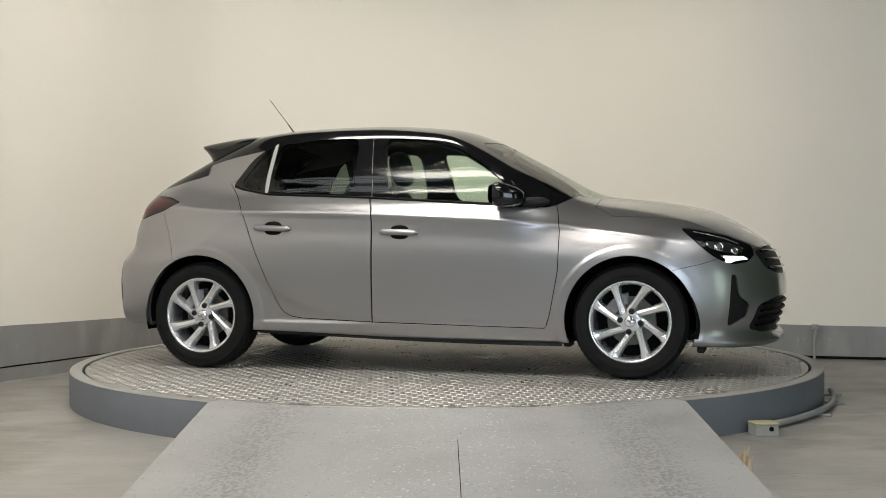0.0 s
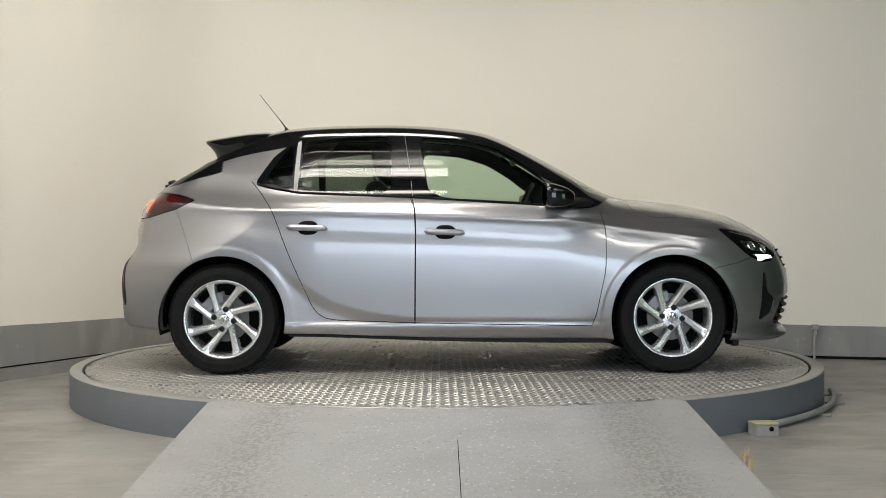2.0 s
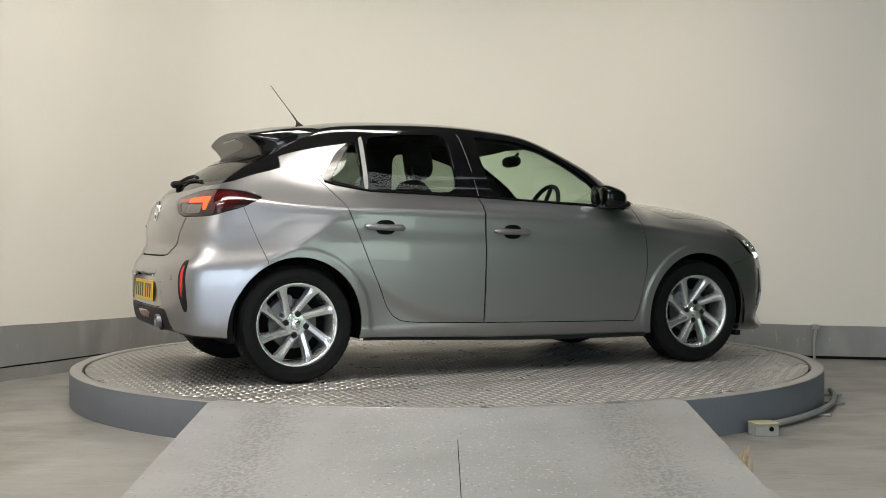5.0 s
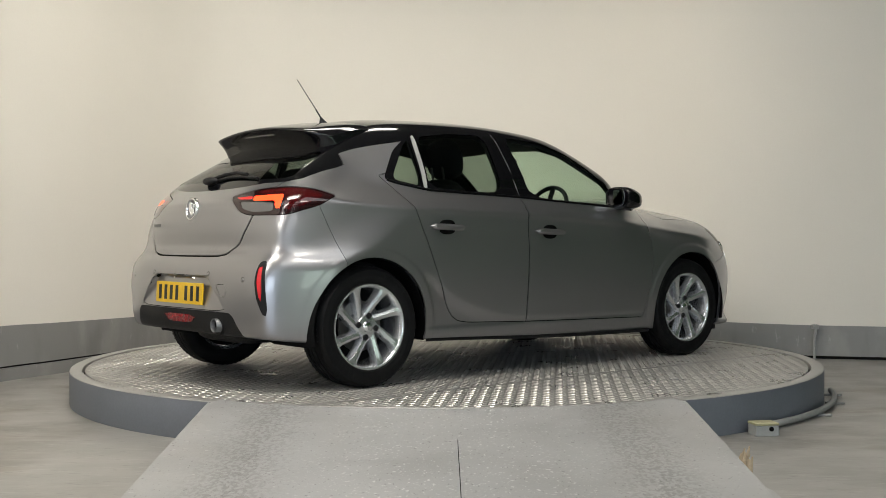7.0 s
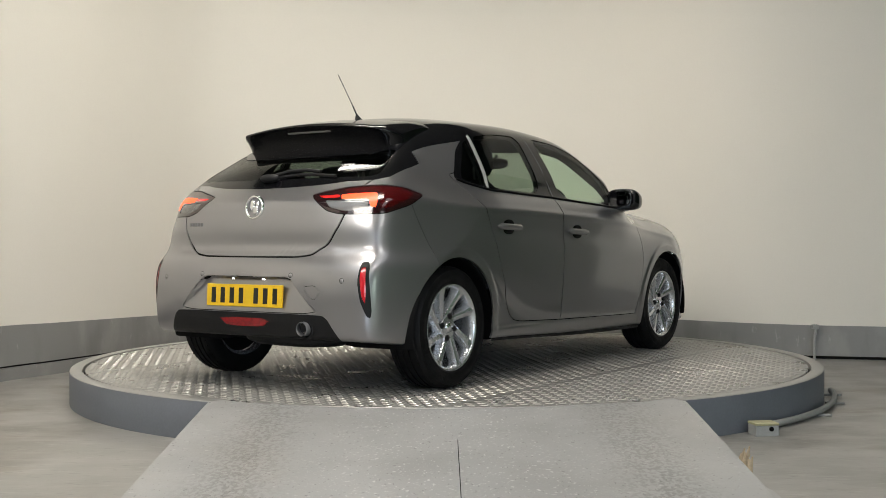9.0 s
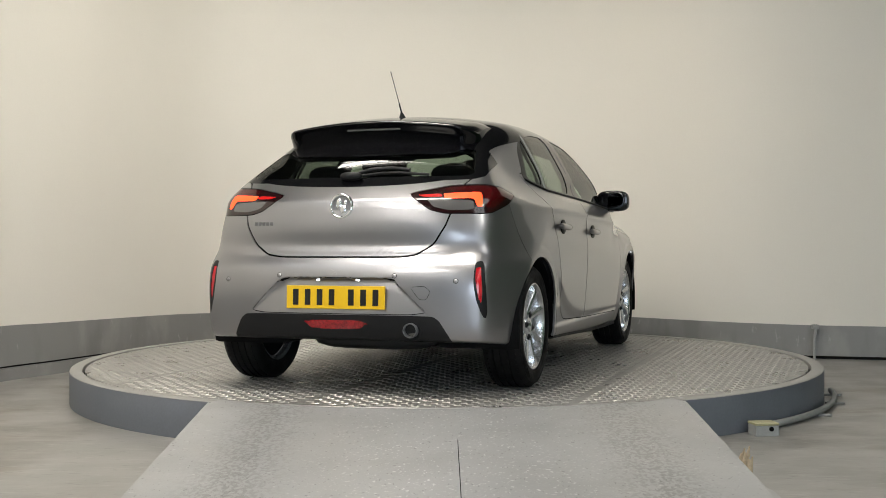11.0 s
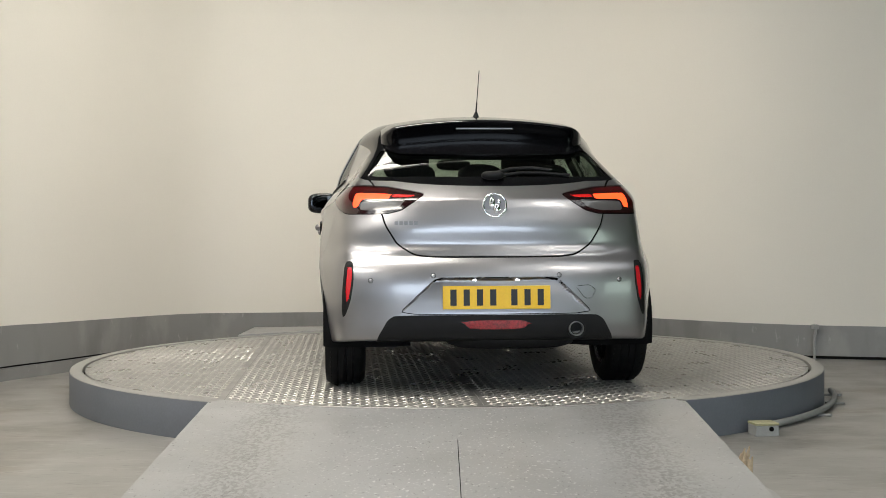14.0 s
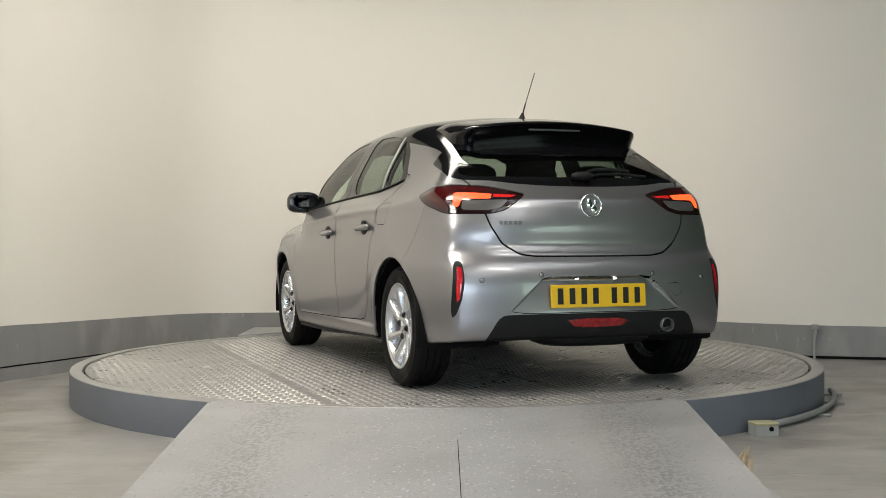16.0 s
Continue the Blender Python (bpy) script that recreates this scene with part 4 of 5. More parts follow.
for side in (-1, 1):
    here = lambda c, side=side: c[:, 1] * side > 0
    for nm in ("front_door", "rear_door"):
        skin.panel(nm, skin.take([nm], here), PAINT, car, "grey metallic painted door")
    for nm, lab in (("front_window", "clear green-tinted window glass"), ("rear_window", "darker privacy glass"), ("quarter_window", "darker privacy glass")):
        ob = skin.panel(nm, skin.take([nm], here), GLASS_CLEAR if nm == "front_window" else GLASS_DARK, car, lab, offset=-0.003, depth=0)
    skin.panel("window_trim", skin.take(["window_trim"], here), GLOSS_BLACK, car, "gloss black window surround and pillar")
    skin.panel("window_divider", skin.take(["window_divider"], here), BOX_GREY, car, "grey divider bar", offset=0.003)
    lamp = skin.panel("tail_lamp", skin.take(["tail_lamp"], here), LAMP_SMOKE, car, "smoked red wraparound tail lamp, lit")
    skin.panel("light_guide", skin.take(["tail_glow"], here), LAMP_GLOW, lamp, "glowing orange-red light guide")
    skin.panel("red_strip", skin.take(["tail_strip"], here), LAMP_DIM, lamp, "dim red strip")
    skin.panel("clear_lens", skin.take(["tail_clear"], here), LAMP_CLEAR, lamp, "clear grey reversing lens", offset=-0.002)
    skin.panel("red_lens", skin.take(["tail_red"], here), LAMP_RED, lamp, "deep red lens")
    lamp = skin.panel("head_lamp", skin.take(["head_lamp"], here), GLOSS_BLACK, car, "dark slim head lamp with white day light")
    skin.panel("day_light", skin.take(["day_lamp"], here), DAY_LAMP, lamp, "lit white day light")
    skin.panel("lamp_unit", skin.take(["lamp_unit"], here), CHROME, lamp, "clear lamp unit", offset=-0.003)
    ref = skin.panel("reflector_frame", skin.take(["reflector_frame"], here), BLACK_PLASTIC, car, "black corner trim")
    skin.panel("reflector", skin.take(["reflector"], here), REFLECTOR, ref, "red reflector with a faint added glow", offset=-0.003)
    skin.panel("fog_recess", skin.take(["fog_recess"], here), BLACK_PLASTIC, car, "black corner recess", offset=-0.012, depth=0)
skin.panel("body_shell", skin.take(["body"]), PAINT, car, "grey metallic painted body shell")
skin.panel("roof", skin.take(["roof"]), GLOSS_BLACK, car, "gloss black roof")
skin.panel("rear_surround", skin.take(["rear_surround"]), GLOSS_BLACK, car, "gloss black surround, also standing for the spoiler's dark reflection in the upper glass")
skin.panel("rear_window", skin.take(["rear_glass"]), GLASS_DARK, car, "tinted heated rear window", offset=-0.002, depth=0)
skin.panel("windscreen", skin.take(["windscreen"]), GLASS_CLEAR, car, "clear windscreen", offset=-0.002, depth=0)
tailgate = skin.panel("tailgate", skin.take(["tailgate"]), PAINT, car, "grey metallic painted tailgate")
bumper = skin.panel("rear_bumper", skin.take(["rear_bumper"]), PAINT, car, "grey metallic painted rear bumper", depth=0.02)
skin.panel("plate_panel", skin.take(["plate_panel"]), PAINT, bumper, "recessed grey plate panel", offset=-0.002, depth=0.004)
diffuser = skin.panel("diffuser", skin.take(["diffuser"]), BLACK_PLASTIC, bumper, "black plastic lower valance")
skin.panel("tow_cover", skin.take(["tow_cover"]), PAINT, bumper, "painted towing eye cover")
skin.panel("fog_lamp", skin.take(["fog_lamp"]), FOG_RED, bumper, "red rear fog lamp", offset=0.003)
front_bumper = skin.panel("front_bumper", skin.take(["front_bumper"]), PAINT, car, "grey metallic painted front bumper")
skin.panel("grille", skin.take(["grille"]), BLACK_PLASTIC, front_bumper, "black grille", offset=-0.01)
skin.panel("lower_grille", skin.take(["low_grille"]), BLACK_PLASTIC, front_bumper, "black lower grille", offset=-0.015)
skin.panel("bonnet", skin.take(["bonnet"]), PAINT, car, "grey metallic painted bonnet")
skin.panel("fuel_flap", skin.take(["fuel_flap"]), PAINT, car, "painted fuel flap")
skin.panel("panel_joint", skin.take(["seam"]), DARK, car, "dark joints between panels", offset=-0.006, depth=0)
skin.panel("underbody", skin.take(["under"]), DARK, car, "dark underbody", depth=0)
inner = [n for n in skin.names if n not in ("front_window", "rear_window", "quarter_window", "windscreen", "rear_glass", "hole", "under", "roof")]
skin.panel("cabin_lining", skin.take(inner, lambda c: (c[:, 2] > 0.5) & (c[:, 0] < 1.0)), CABIN, car, "dark cabin lining", offset=-0.03, depth=0, flip=True)
skin.panel("headlining", skin.take(["roof"]), CABIN_ROOF, car, "grey headlining", offset=-0.025, depth=0, flip=True)


# ---------------------------------------------------------------- wheels
def loft(bm, rows, close=False):
    """Quads between rows of points."""
    vr = [[bm.verts.new(p) for p in r] for r in rows]
    for a, b in zip(vr, vr[1:]):
        n = len(a)
        for k in range(n if close else n - 1):
            bm.faces.new((a[k], b[k], b[(k + 1) % n], a[(k + 1) % n]))
    return vr


def build_wheel():
    """Axis along z, the outer face up."""
    w = new("wheel")
    w.parent = car
    R = TYRE_R
    bm = bmesh.new()
    add_lathe(bm, [(0.216, 0.080), (0.222, 0.094), (0.232, 0.100), (0.238, 0.099), (0.246, 0.1035), (0.268, 0.104), (0.286, 0.099), (0.292, 0.1005), (0.300, 0.092), (0.309, 0.078), (0.3125, 0.066),
                   (R, 0.052), (R, 0.042), (R - 0.007, 0.040), (R - 0.007, 0.034), (R, 0.032), (R, 0.006), (R - 0.007, 0.004), (R - 0.007, -0.004), (R, -0.006), (R, -0.032), (R - 0.007, -0.034), (R - 0.007, -0.040), (R, -0.042), (R, -0.052),
                   (0.309, -0.078), (0.29, -0.098), (0.25, -0.104), (0.216, -0.09)], 80)
    tyre = part("tyre", bm, RUBBER, w, "black road tyre with grooved tread", smooth=True)
    tyre.data.set_sharp_from_angle(angle=radians(40))
    bm = bmesh.new()                       # tread blocks on the shoulders
    for i in range(64):
        a = 2 * math.pi * i / 64
        for z in (0.060, -0.060):
            add_box(bm, -0.0055, 0.0055, -0.004, 0.004, -0.017, 0.017, m=Matrix.Rotation(a, 4, "Z") @ Matrix.Translation((R - 0.0108, 0, z)) @ pose(0, 0, 0, 0, 18 if z > 0 else -18, 0))
    tagged(part("tread_pattern", bm, RUBBER, w), kind="stuff")
    bm = bmesh.new()                       # raised marks on the sidewall
    for a0, a1 in ((20, 70), (200, 250)):
        for k in range(9):
            a = radians(a0 + (a1 - a0) * k / 8)
            add_box(bm, -0.012, 0.012, -0.006, 0.006, 0, 0.0022, 0.001, 1, m=Matrix.Rotation(a, 4, "Z") @ Matrix.Translation((0.268, 0, 0.1035)))
    tagged(part("sidewall_lettering", bm, RUBBER, w), kind="stuff")
    bm = bmesh.new()
    add_lathe(bm, [(0.219, 0.083), (0.2235, 0.090), (0.222, 0.096), (0.217, 0.097), (0.211, 0.093), (0.203, 0.080), (0.199, 0.055), (0.196, 0.0), (0.198, -0.08), (0.216, -0.088)], 72)
    rim = part("rim", bm, ALLOY, w, "silver alloy rim", smooth=True)
    rim.data.set_sharp_from_angle(angle=radians(50))
    # straight spokes set aslant to the hub in pairs: each runs from the hub to a broad foot on the rim
    def spoke_mesh(inner, outer):
        p0 = Vector((0.052 * math.cos(radians(inner)), 0.052 * math.sin(radians(inner)), 0))
        p1 = Vector((0.213 * math.cos(radians(outer)), 0.213 * math.sin(radians(outer)), 0))
        across = Vector((-(p1 - p0).y, (p1 - p0).x, 0)).normalized()
        rows = []
        for i in range(11):
            t = i / 10
            c = p0.lerp(p1, t)
            half = 0.0178 - 0.0015 * math.sin(math.pi * t) + 0.0045 * t ** 2 + 0.010 * max(0.0, t - 0.85) / 0.15
            top = 0.066 + 0.026 * t ** 1.3
            rows.append([c + across * u + Vector((0, 0, z)) for u, z in ((-half - 0.008, top - 0.048), (-half - 0.001, top - 0.010), (-half + 0.0025, top - 0.004), (half * 0.15, top),
                                                                         (half - 0.0025, top - 0.006), (half + 0.001, top - 0.013), (half + 0.007, top - 0.048))])
        bm = bmesh.new()
        loft(bm, rows)
        bmesh.ops.recalc_face_normals(bm, faces=bm.faces)
        me = mesh_of("spoke", bm, ALLOY, True)
        me.set_sharp_from_angle(angle=radians(25))
        return me

    pair = spoke_mesh(99, 61), spoke_mesh(46, 21)
    for k in range(8):
        ob = new("spoke", pair[k % 2])
        ob.parent = w
        ob.matrix_basis = pose(0, 0, 0, 0, 0, 90 * (k // 2))
    bm = bmesh.new()
    add_lathe(bm, [(0.0, 0.078), (0.026, 0.077), (0.030, 0.072), (0.056, 0.070), (0.064, 0.060), (0.068, 0.03)], 40)
    part("hub", bm, ALLOY, w, smooth=True).data.set_sharp_from_angle(angle=radians(40))
    bm = bmesh.new()
    add_lathe(bm, [(0.0, 0.0815), (0.021, 0.0805), (0.025, 0.077)], 32)
    part("hub_cap", bm, CHROME, w, "silver round hub cap", smooth=True)
    bm = bmesh.new()
    for a0 in (30, 150, 270):
        add_box(bm, -0.010, 0.010, -0.0025, 0.0025, 0.0805, 0.0825, 0.001, 1, m=Matrix.Rotation(radians(a0), 4, "Z") @ Matrix.Translation((0.008, 0, 0)))
    part("cap_emblem", bm, ALLOY_DARK, w, "plain grey emblem")
    for k in range(4):
        a = radians(90 * k + 79)
        bm = bmesh.new()
        add_lathe(bm, [(0.0, 0.080), (0.0075, 0.079), (0.0085, 0.074), (0.0155, 0.0725), (0.0165, 0.066)], 6 * 3)
        part("wheel_bolt", bm, BLACK_PLASTIC, w, "black wheel bolt", at=pose(0.056 * math.cos(a), 0.056 * math.sin(a), 0.002))
    bm = bmesh.new()
    add_lathe(bm, [(0.05, 0.02), (0.07, 0.022), (0.075, 0.006), (0.132, 0.006), (0.133, -0.008), (0.07, -0.008)], 48)
    part("brake_disc", bm, STEEL, w, "steel brake disc", smooth=True).data.set_sharp_from_angle(angle=radians(40))
    bm = bmesh.new()
    add_lathe(bm, [(0.095, 0.034), (0.15, 0.034), (0.155, 0.02), (0.155, -0.03), (0.095, -0.03), (0.095, 0.034)], 14, arc=(95, 160))
    part("brake_caliper", bm, ALLOY_DARK, w, "grey brake caliper")
    bm = bmesh.new()
    add_lathe(bm, [(0.0, -0.03), (0.195, -0.05)], 40)
    part("backing_plate", bm, DARK, w)
    return w


WHEEL_Y = 0.728
first = build_wheel()
at = lambda ax, side: pose(ax, side * WHEEL_Y, HUB_Z, 90 if side < 0 else -90)
first.matrix_basis = at(-AXLE, -1)
for ax, side in ((AXLE, -1), (-AXLE, 1), (AXLE, 1)):
    copy_thing(first, at(ax, side) @ pose(0, 0, 0, 0, 0, 3 if ax > 0 else 0))

# arch liners: a dark half drum in each opening, with the turned-in lip of the wing
for side in (-1, 1):
    for ax in (-AXLE, AXLE):
        bm = bmesh.new()
        add_lathe(bm, [(0.05, 0.40), (0.350, 0.40), (0.372, 0.48), (0.372, 0.80), (0.352, 0.838)], 40, arc=(-14, 194), axis="y", m=pose(ax, 0, HUB_Z) @ Matrix.Diagonal((1, side, 1, 1)))
        part("arch_liner", bm, DARK, car, "black wheel arch liner", smooth=True)


# ---------------------------------------------------------------- fittings of the car
def side_y(x, z):
    """Half the width of the skin at x, z."""
    lo, hi = 0.2, 1.2
    for _ in range(40):
        m = (lo + hi) / 2
        if solid(np.array([[x, m, z]]))[0] > 0:
            hi = m
        else:
            lo = m
    return lo


def tail_x(y, z):
    lo, hi = -2.3, -0.8
    for _ in range(40):
        m = (lo + hi) / 2
        if solid(np.array([[m, y, z]]))[0] > 0:
            lo = m
        else:
            hi = m
    return hi


def blob(bm, c, r, seg=24, power=2.5, m=None):
    """A rounded block: a ball pulled towards a box."""
    out = bmesh.ops.create_uvsphere(bm, u_segments=seg, v_segments=seg // 2, radius=1)
    for v in out["verts"]:
        n = sum(abs(a) ** power for a in v.co) ** (1 / power)
        v.co = Vector((c[0] + r[0] * v.co.x / n, c[1] + r[1] * v.co.y / n, c[2] + r[2] * v.co.z / n))
    if m is not None:
        bmesh.ops.transform(bm, matrix=m, verts=out["verts"])
    return out["verts"]


# door handles: a bar over a black lump, coloured for the shade of the hollow
for side in (-1, 1):
    for x0, x1, z in ((-0.905, -0.672, 0.826), (-0.134, 0.096, 0.800)):
        y = side_y((x0 + x1) / 2, z)
        handle = new("door_handle")
        handle.parent = car
        handle.matrix_basis = pose((x0 + x1) / 2, side * (y + 0.002), z)
        rows = []
        h = (x1 - x0) / 2
        for i in range(17):
            t = -1 + i / 8
            w = 0.0155 * (1 - abs(t) ** 9) ** 0.5 + 0.002
            d = 0.004 + 0.030 * (1 - t * t) ** 0.45
            rows.append([(t * h, side * (d - 0.016 * (1 - abs(t) ** 3) + 0.016 * max(0.0, math.cos(a))), w * math.sin(a) - 0.004 * t) for a in [2 * math.pi * k / 14 for k in range(14)]])
        bm = bmesh.new()
        vr = loft(bm, rows, True)
        bmesh.ops.recalc_face_normals(bm, faces=bm.faces)
        part("grip", bm, PAINT, handle, "painted pull handle", smooth=True)
        bm = bmesh.new()
        blob(bm, (0.005, 0, 0.0), (0.058, 0.006, 0.040), 20, 2.6)
        part("cup_shade", bm, SATIN_BLACK, handle, "black lump painting the shade in the hollow behind the grip", smooth=True)

# door mirrors
for side in (-1, 1):
    mirror = new("door_mirror")
    mirror.parent = car
    mirror.matrix_basis = pose(0, 0, 0)
    bm = bmesh.new()
    vs = blob(bm, (0.0, 0.0, 0.0), (0.095, 0.110, 0.072), 36, 3.4)
    for v in vs:                            # narrow towards the front, cut flat behind
        k = (v.co.x + 0.09) / 0.18
        v.co.z = v.co.z * (1.02 - 0.42 * max(0, k) ** 1.5) - 0.02 * k
        v.co.y *= 1.0 - 0.30 * max(0, k) ** 2
        v.co.x = max(v.co.x, -0.074)
    bmesh.ops.translate(bm, vec=(0.615, side * 0.878, 1.008), verts=bm.verts)
    house = part("mirror_housing", bm, GLOSS_BLACK, mirror, "gloss black mirror cap", smooth=True)
    house.data.set_sharp_from_angle(angle=radians(40))
    bm = bmesh.new()
    vs = blob(bm, (0.0, 0.0, 0.0), (0.004, 0.086, 0.056), 28, 3.2)
    bmesh.ops.rotate(bm, cent=(0, 0, 0), matrix=Matrix.Rotation(radians(13 * side), 3, "Z"), verts=bm.verts)
    bmesh.ops.translate(bm, vec=(0.5385, side * 0.876, 1.006), verts=bm.verts)
    part("mirror_glass", bm, MIRROR, mirror, "mirror glass", smooth=True)
    bm = bmesh.new()
    rows = []
    for i in range(9):
        t = i / 8
        c = Vector((0.64, 0.86, 0.945)).lerp(Vector((0.745, 0.775, 0.965)), t)
        rows.append([(c.x + (0.055 + 0.03 * t) * math.cos(a), side * c.y, c.z + (0.015 + 0.014 * t) * math.sin(a)) for a in [2 * math.pi * k / 12 for k in range(12)]])
    loft(bm, rows, True)
    bmesh.ops.recalc_face_normals(bm, faces=bm.faces)
    part("mirror_arm", bm, BLACK_PLASTIC, mirror, "black mirror foot", smooth=True)
    bm = bmesh.new()
    blob(bm, (0.612, 0.876, 0.957), (0.070, 0.088, 0.016), 22, 2.6)
    if side < 0:
        bmesh.ops.scale(bm, vec=(1, -1, 1), verts=bm.verts)
        bmesh.ops.reverse_faces(bm, faces=bm.faces)
    part("mirror_trim", bm, BLACK_PLASTIC, mirror, "matt black lower edge")

# roof spoiler over the rear window
bm = bmesh.new()
rows = []
for i in range(45):
    y = -0.535 + 1.07 * i / 44
    a = abs(y) / 0.535
    bow, drop = 0.10 * y * y, 0.160 * y * y
    reach = 1.0 - 0.42 * (max(0.0, a - 0.84) / 0.16) ** 2
    foot = 0.030 * max(0.0, a - 0.80) / 0.20          # the ends come down to the glass as fins
    sec = [(-1.04, 1.420), (-1.10, 1.4245), (-1.20, 1.4175), (-1.31, 1.402), (-1.40, 1.387), (-1.443, 1.379), (-1.451, 1.374), (-1.452, 1.368), (-1.446, 1.360),
           (-1.424, 1.340), (-1.398, 1.314 - foot * 0.5), (-1.380, 1.272 - foot), (-1.372, 1.255 - foot), (-1.30, 1.28), (-1.12, 1.36)]
    rows.append([(-1.16 + (x + 1.16) * (reach if x < -1.16 else 1.0) + bow, y, z - drop - 0.022 * (max(0.0, a - 0.84) / 0.16) ** 2) for x, z in sec])
loft(bm, rows, True)
bmesh.ops.holes_fill(bm, edges=[e for e in bm.edges if e.is_boundary], sides=0)
bmesh.ops.recalc_face_normals(bm, faces=bm.faces)
spoiler = part("roof_spoiler", bm, GLOSS_BLACK, car, "gloss black roof spoiler", smooth=True)
spoiler.data.set_sharp_from_angle(angle=radians(35))
bm = bmesh.new()
add_box(bm, -0.005, 0.005, -0.15, 0.15, -0.0055, 0.0055, 0.002, 1)
part("high_brake_lamp", bm, LAMP_CLEAR, car, "unlit clear high brake lamp strip", at=pose(-1.4235, 0, 1.337, 0, 45, 0))

# aerial on the roof
aerial = new("aerial")
aerial.parent = car
bm = bmesh.new()
rows = []
for i in range(9):
    t = i / 8
    c = Vector((-0.985 - 0.03 * t, 0, 1.415 + 0.052 * t))
    rx, ry = 0.048 * (1 - t) ** 1.3 + 0.006, 0.022 * (1 - t) + 0.006
    rows.append([(c.x + rx * math.cos(a), ry * math.sin(a), c.z) for a in [2 * math.pi * k / 14 for k in range(14)]])
loft(bm, rows, True)
bmesh.ops.recalc_face_normals(bm, faces=bm.faces)
part("aerial_base", bm, BLACK_PLASTIC, aerial, "black rubber aerial base", smooth=True)
tube("aerial_rod", [(-1.012, 0, 1.46), (-1.05, 0, 1.512)], 0.0042, BLACK_PLASTIC, aerial)
tube("aerial_mast", [(-1.05, 0, 1.512), (-1.176, 0, 1.672)], 0.0022, BLACK_PLASTIC, aerial)

# rear wiper
wiper = new("rear_wiper")
wiper.parent = car
bm = bmesh.new()
blob(bm, (tail_x(0, 1.075) - 0.022, -0.005, 1.078), (0.034, 0.058, 0.022), 20, 2.4)
part("wiper_cover", bm, BLACK_PLASTIC, wiper, "black wiper pivot cover", smooth=True)
pts = [(tail_x(y, z) - 0.030, y, z) for y, z in ((-0.01, 1.085), (-0.10, 1.112), (-0.20, 1.118), (-0.30, 1.106))]
tube("wiper_arm", pts, 0.010, BLACK_PLASTIC, wiper)
pts = [(tail_x(y, z) - 0.012, y, z) for y, z in ((-0.05, 1.080), (-0.15, 1.092), (-0.25, 1.093), (-0.40, 1.082))]
tube("wiper_blade", pts, 0.008, BLACK_PLASTIC, wiper)

# badge, small letters as plain bars
bx = tail_x(0, 0.935)
badge = new("badge")
badge.parent = car
badge.matrix_basis = pose(bx, 0, 0.926, 0, -84, 0)
bm = bmesh.new()
add_lathe(bm, [(0.049, 0.004), (0.051, 0.012), (0.056, 0.015), (0.061, 0.012), (0.063, 0.0)], 48)
part("badge_ring", bm, CHROME, badge, "chrome ring", smooth=True)
bm = bmesh.new()
add_lathe(bm, [(0.0, 0.006), (0.050, 0.005)], 48)
part("badge_field", bm, ALLOY_DARK, badge, "dark round field")
bm = bmesh.new()
blob(bm, (0.010, 0.012, 0.008), (0.030, 0.016, 0.008), 18, 2.2)
blob(bm, (-0.016, -0.012, 0.008), (0.024, 0.018, 0.008), 18, 2.2)
blob(bm, (0.016, -0.022, 0.007), (0.015, 0.010, 0.007), 16, 2.2)
part("badge_shape", bm, CHROME, badge, "plain chrome shape", smooth=True)
for k in range(5):
    y = 0.478 - 0.0235 * k
    bm = bmesh.new()
    add_box(bm, -0.003, 0.001, -0.0085, 0.0085, -0.009, 0.009, 0.001, 1)
    part("letter_bar", bm, ALLOY_DARK, car, "plain chrome letter bar", at=pose(tail_x(y, 0.842) - 0.001, y, 0.842))

# number plate with plain bars, and its lamps
plate = new("number_plate")
plate.parent = car
plate.matrix_basis = pose(tail_x(0.1, 0.43) - 0.001, 0, 0.482, 0, 3, 0)
bm = bmesh.new()
add_box(bm, -0.006, 0.004, -0.260, 0.260, -0.056, 0.056, 0.002, 2)
part("plate_board", bm, PLATE_YELLOW, plate, "yellow plate board")
for y in (0.210, 0.146, 0.082, 0.018, -0.084, -0.148, -0.212):
    bm = bmesh.new()
    add_box(bm, -0.0075, -0.0055, y - 0.0150, y + 0.0150, -0.039, 0.039)
    part("plate_bar", bm, PLATE_INK, plate, "plain black bar")
for y in (-0.10, 0.10):
    bm = bmesh.new()
    add_box(bm, 0.002, 0.014, y - 0.016, y + 0.016, 0.561, 0.569, 0.002, 1)
    part("plate_lamp", bm, PLATE_LAMP, car, "lit white plate lamp", at=pose(tail_x(y, 0.57) + 0.002, 0, 0))

# exhaust, parking sensors
ex = tail_x(0.385, 0.325)
bm = bmesh.new()
add_lathe(bm, [(0.027, 0.10), (0.031, 0.0), (0.033, -0.004), (0.0355, 0.0), (0.036, 0.12)], 32, m=pose(ex - 0.024, -0.387, 0.328, 0, 90, 0))
part("exhaust_tip", bm, ALLOY_DARK, car, "chrome exhaust tip", smooth=True)
bm = bmesh.new()
add_lathe(bm, [(0.0, 0.05), (0.034, 0.05)], 24, m=pose(ex - 0.024, -0.387, 0.328, 0, 90, 0))
part("exhaust_bore", bm, DARK, car)
bm = bmesh.new()
add_lathe(bm, [(0.037, 0.06), (0.041, 0.004), (0.050, 0.002), (0.052, 0.03)], 32, m=pose(ex - 0.002, -0.387, 0.328, 0, 90, 0))
part("exhaust_collar", bm, BLACK_PLASTIC, car, smooth=True)
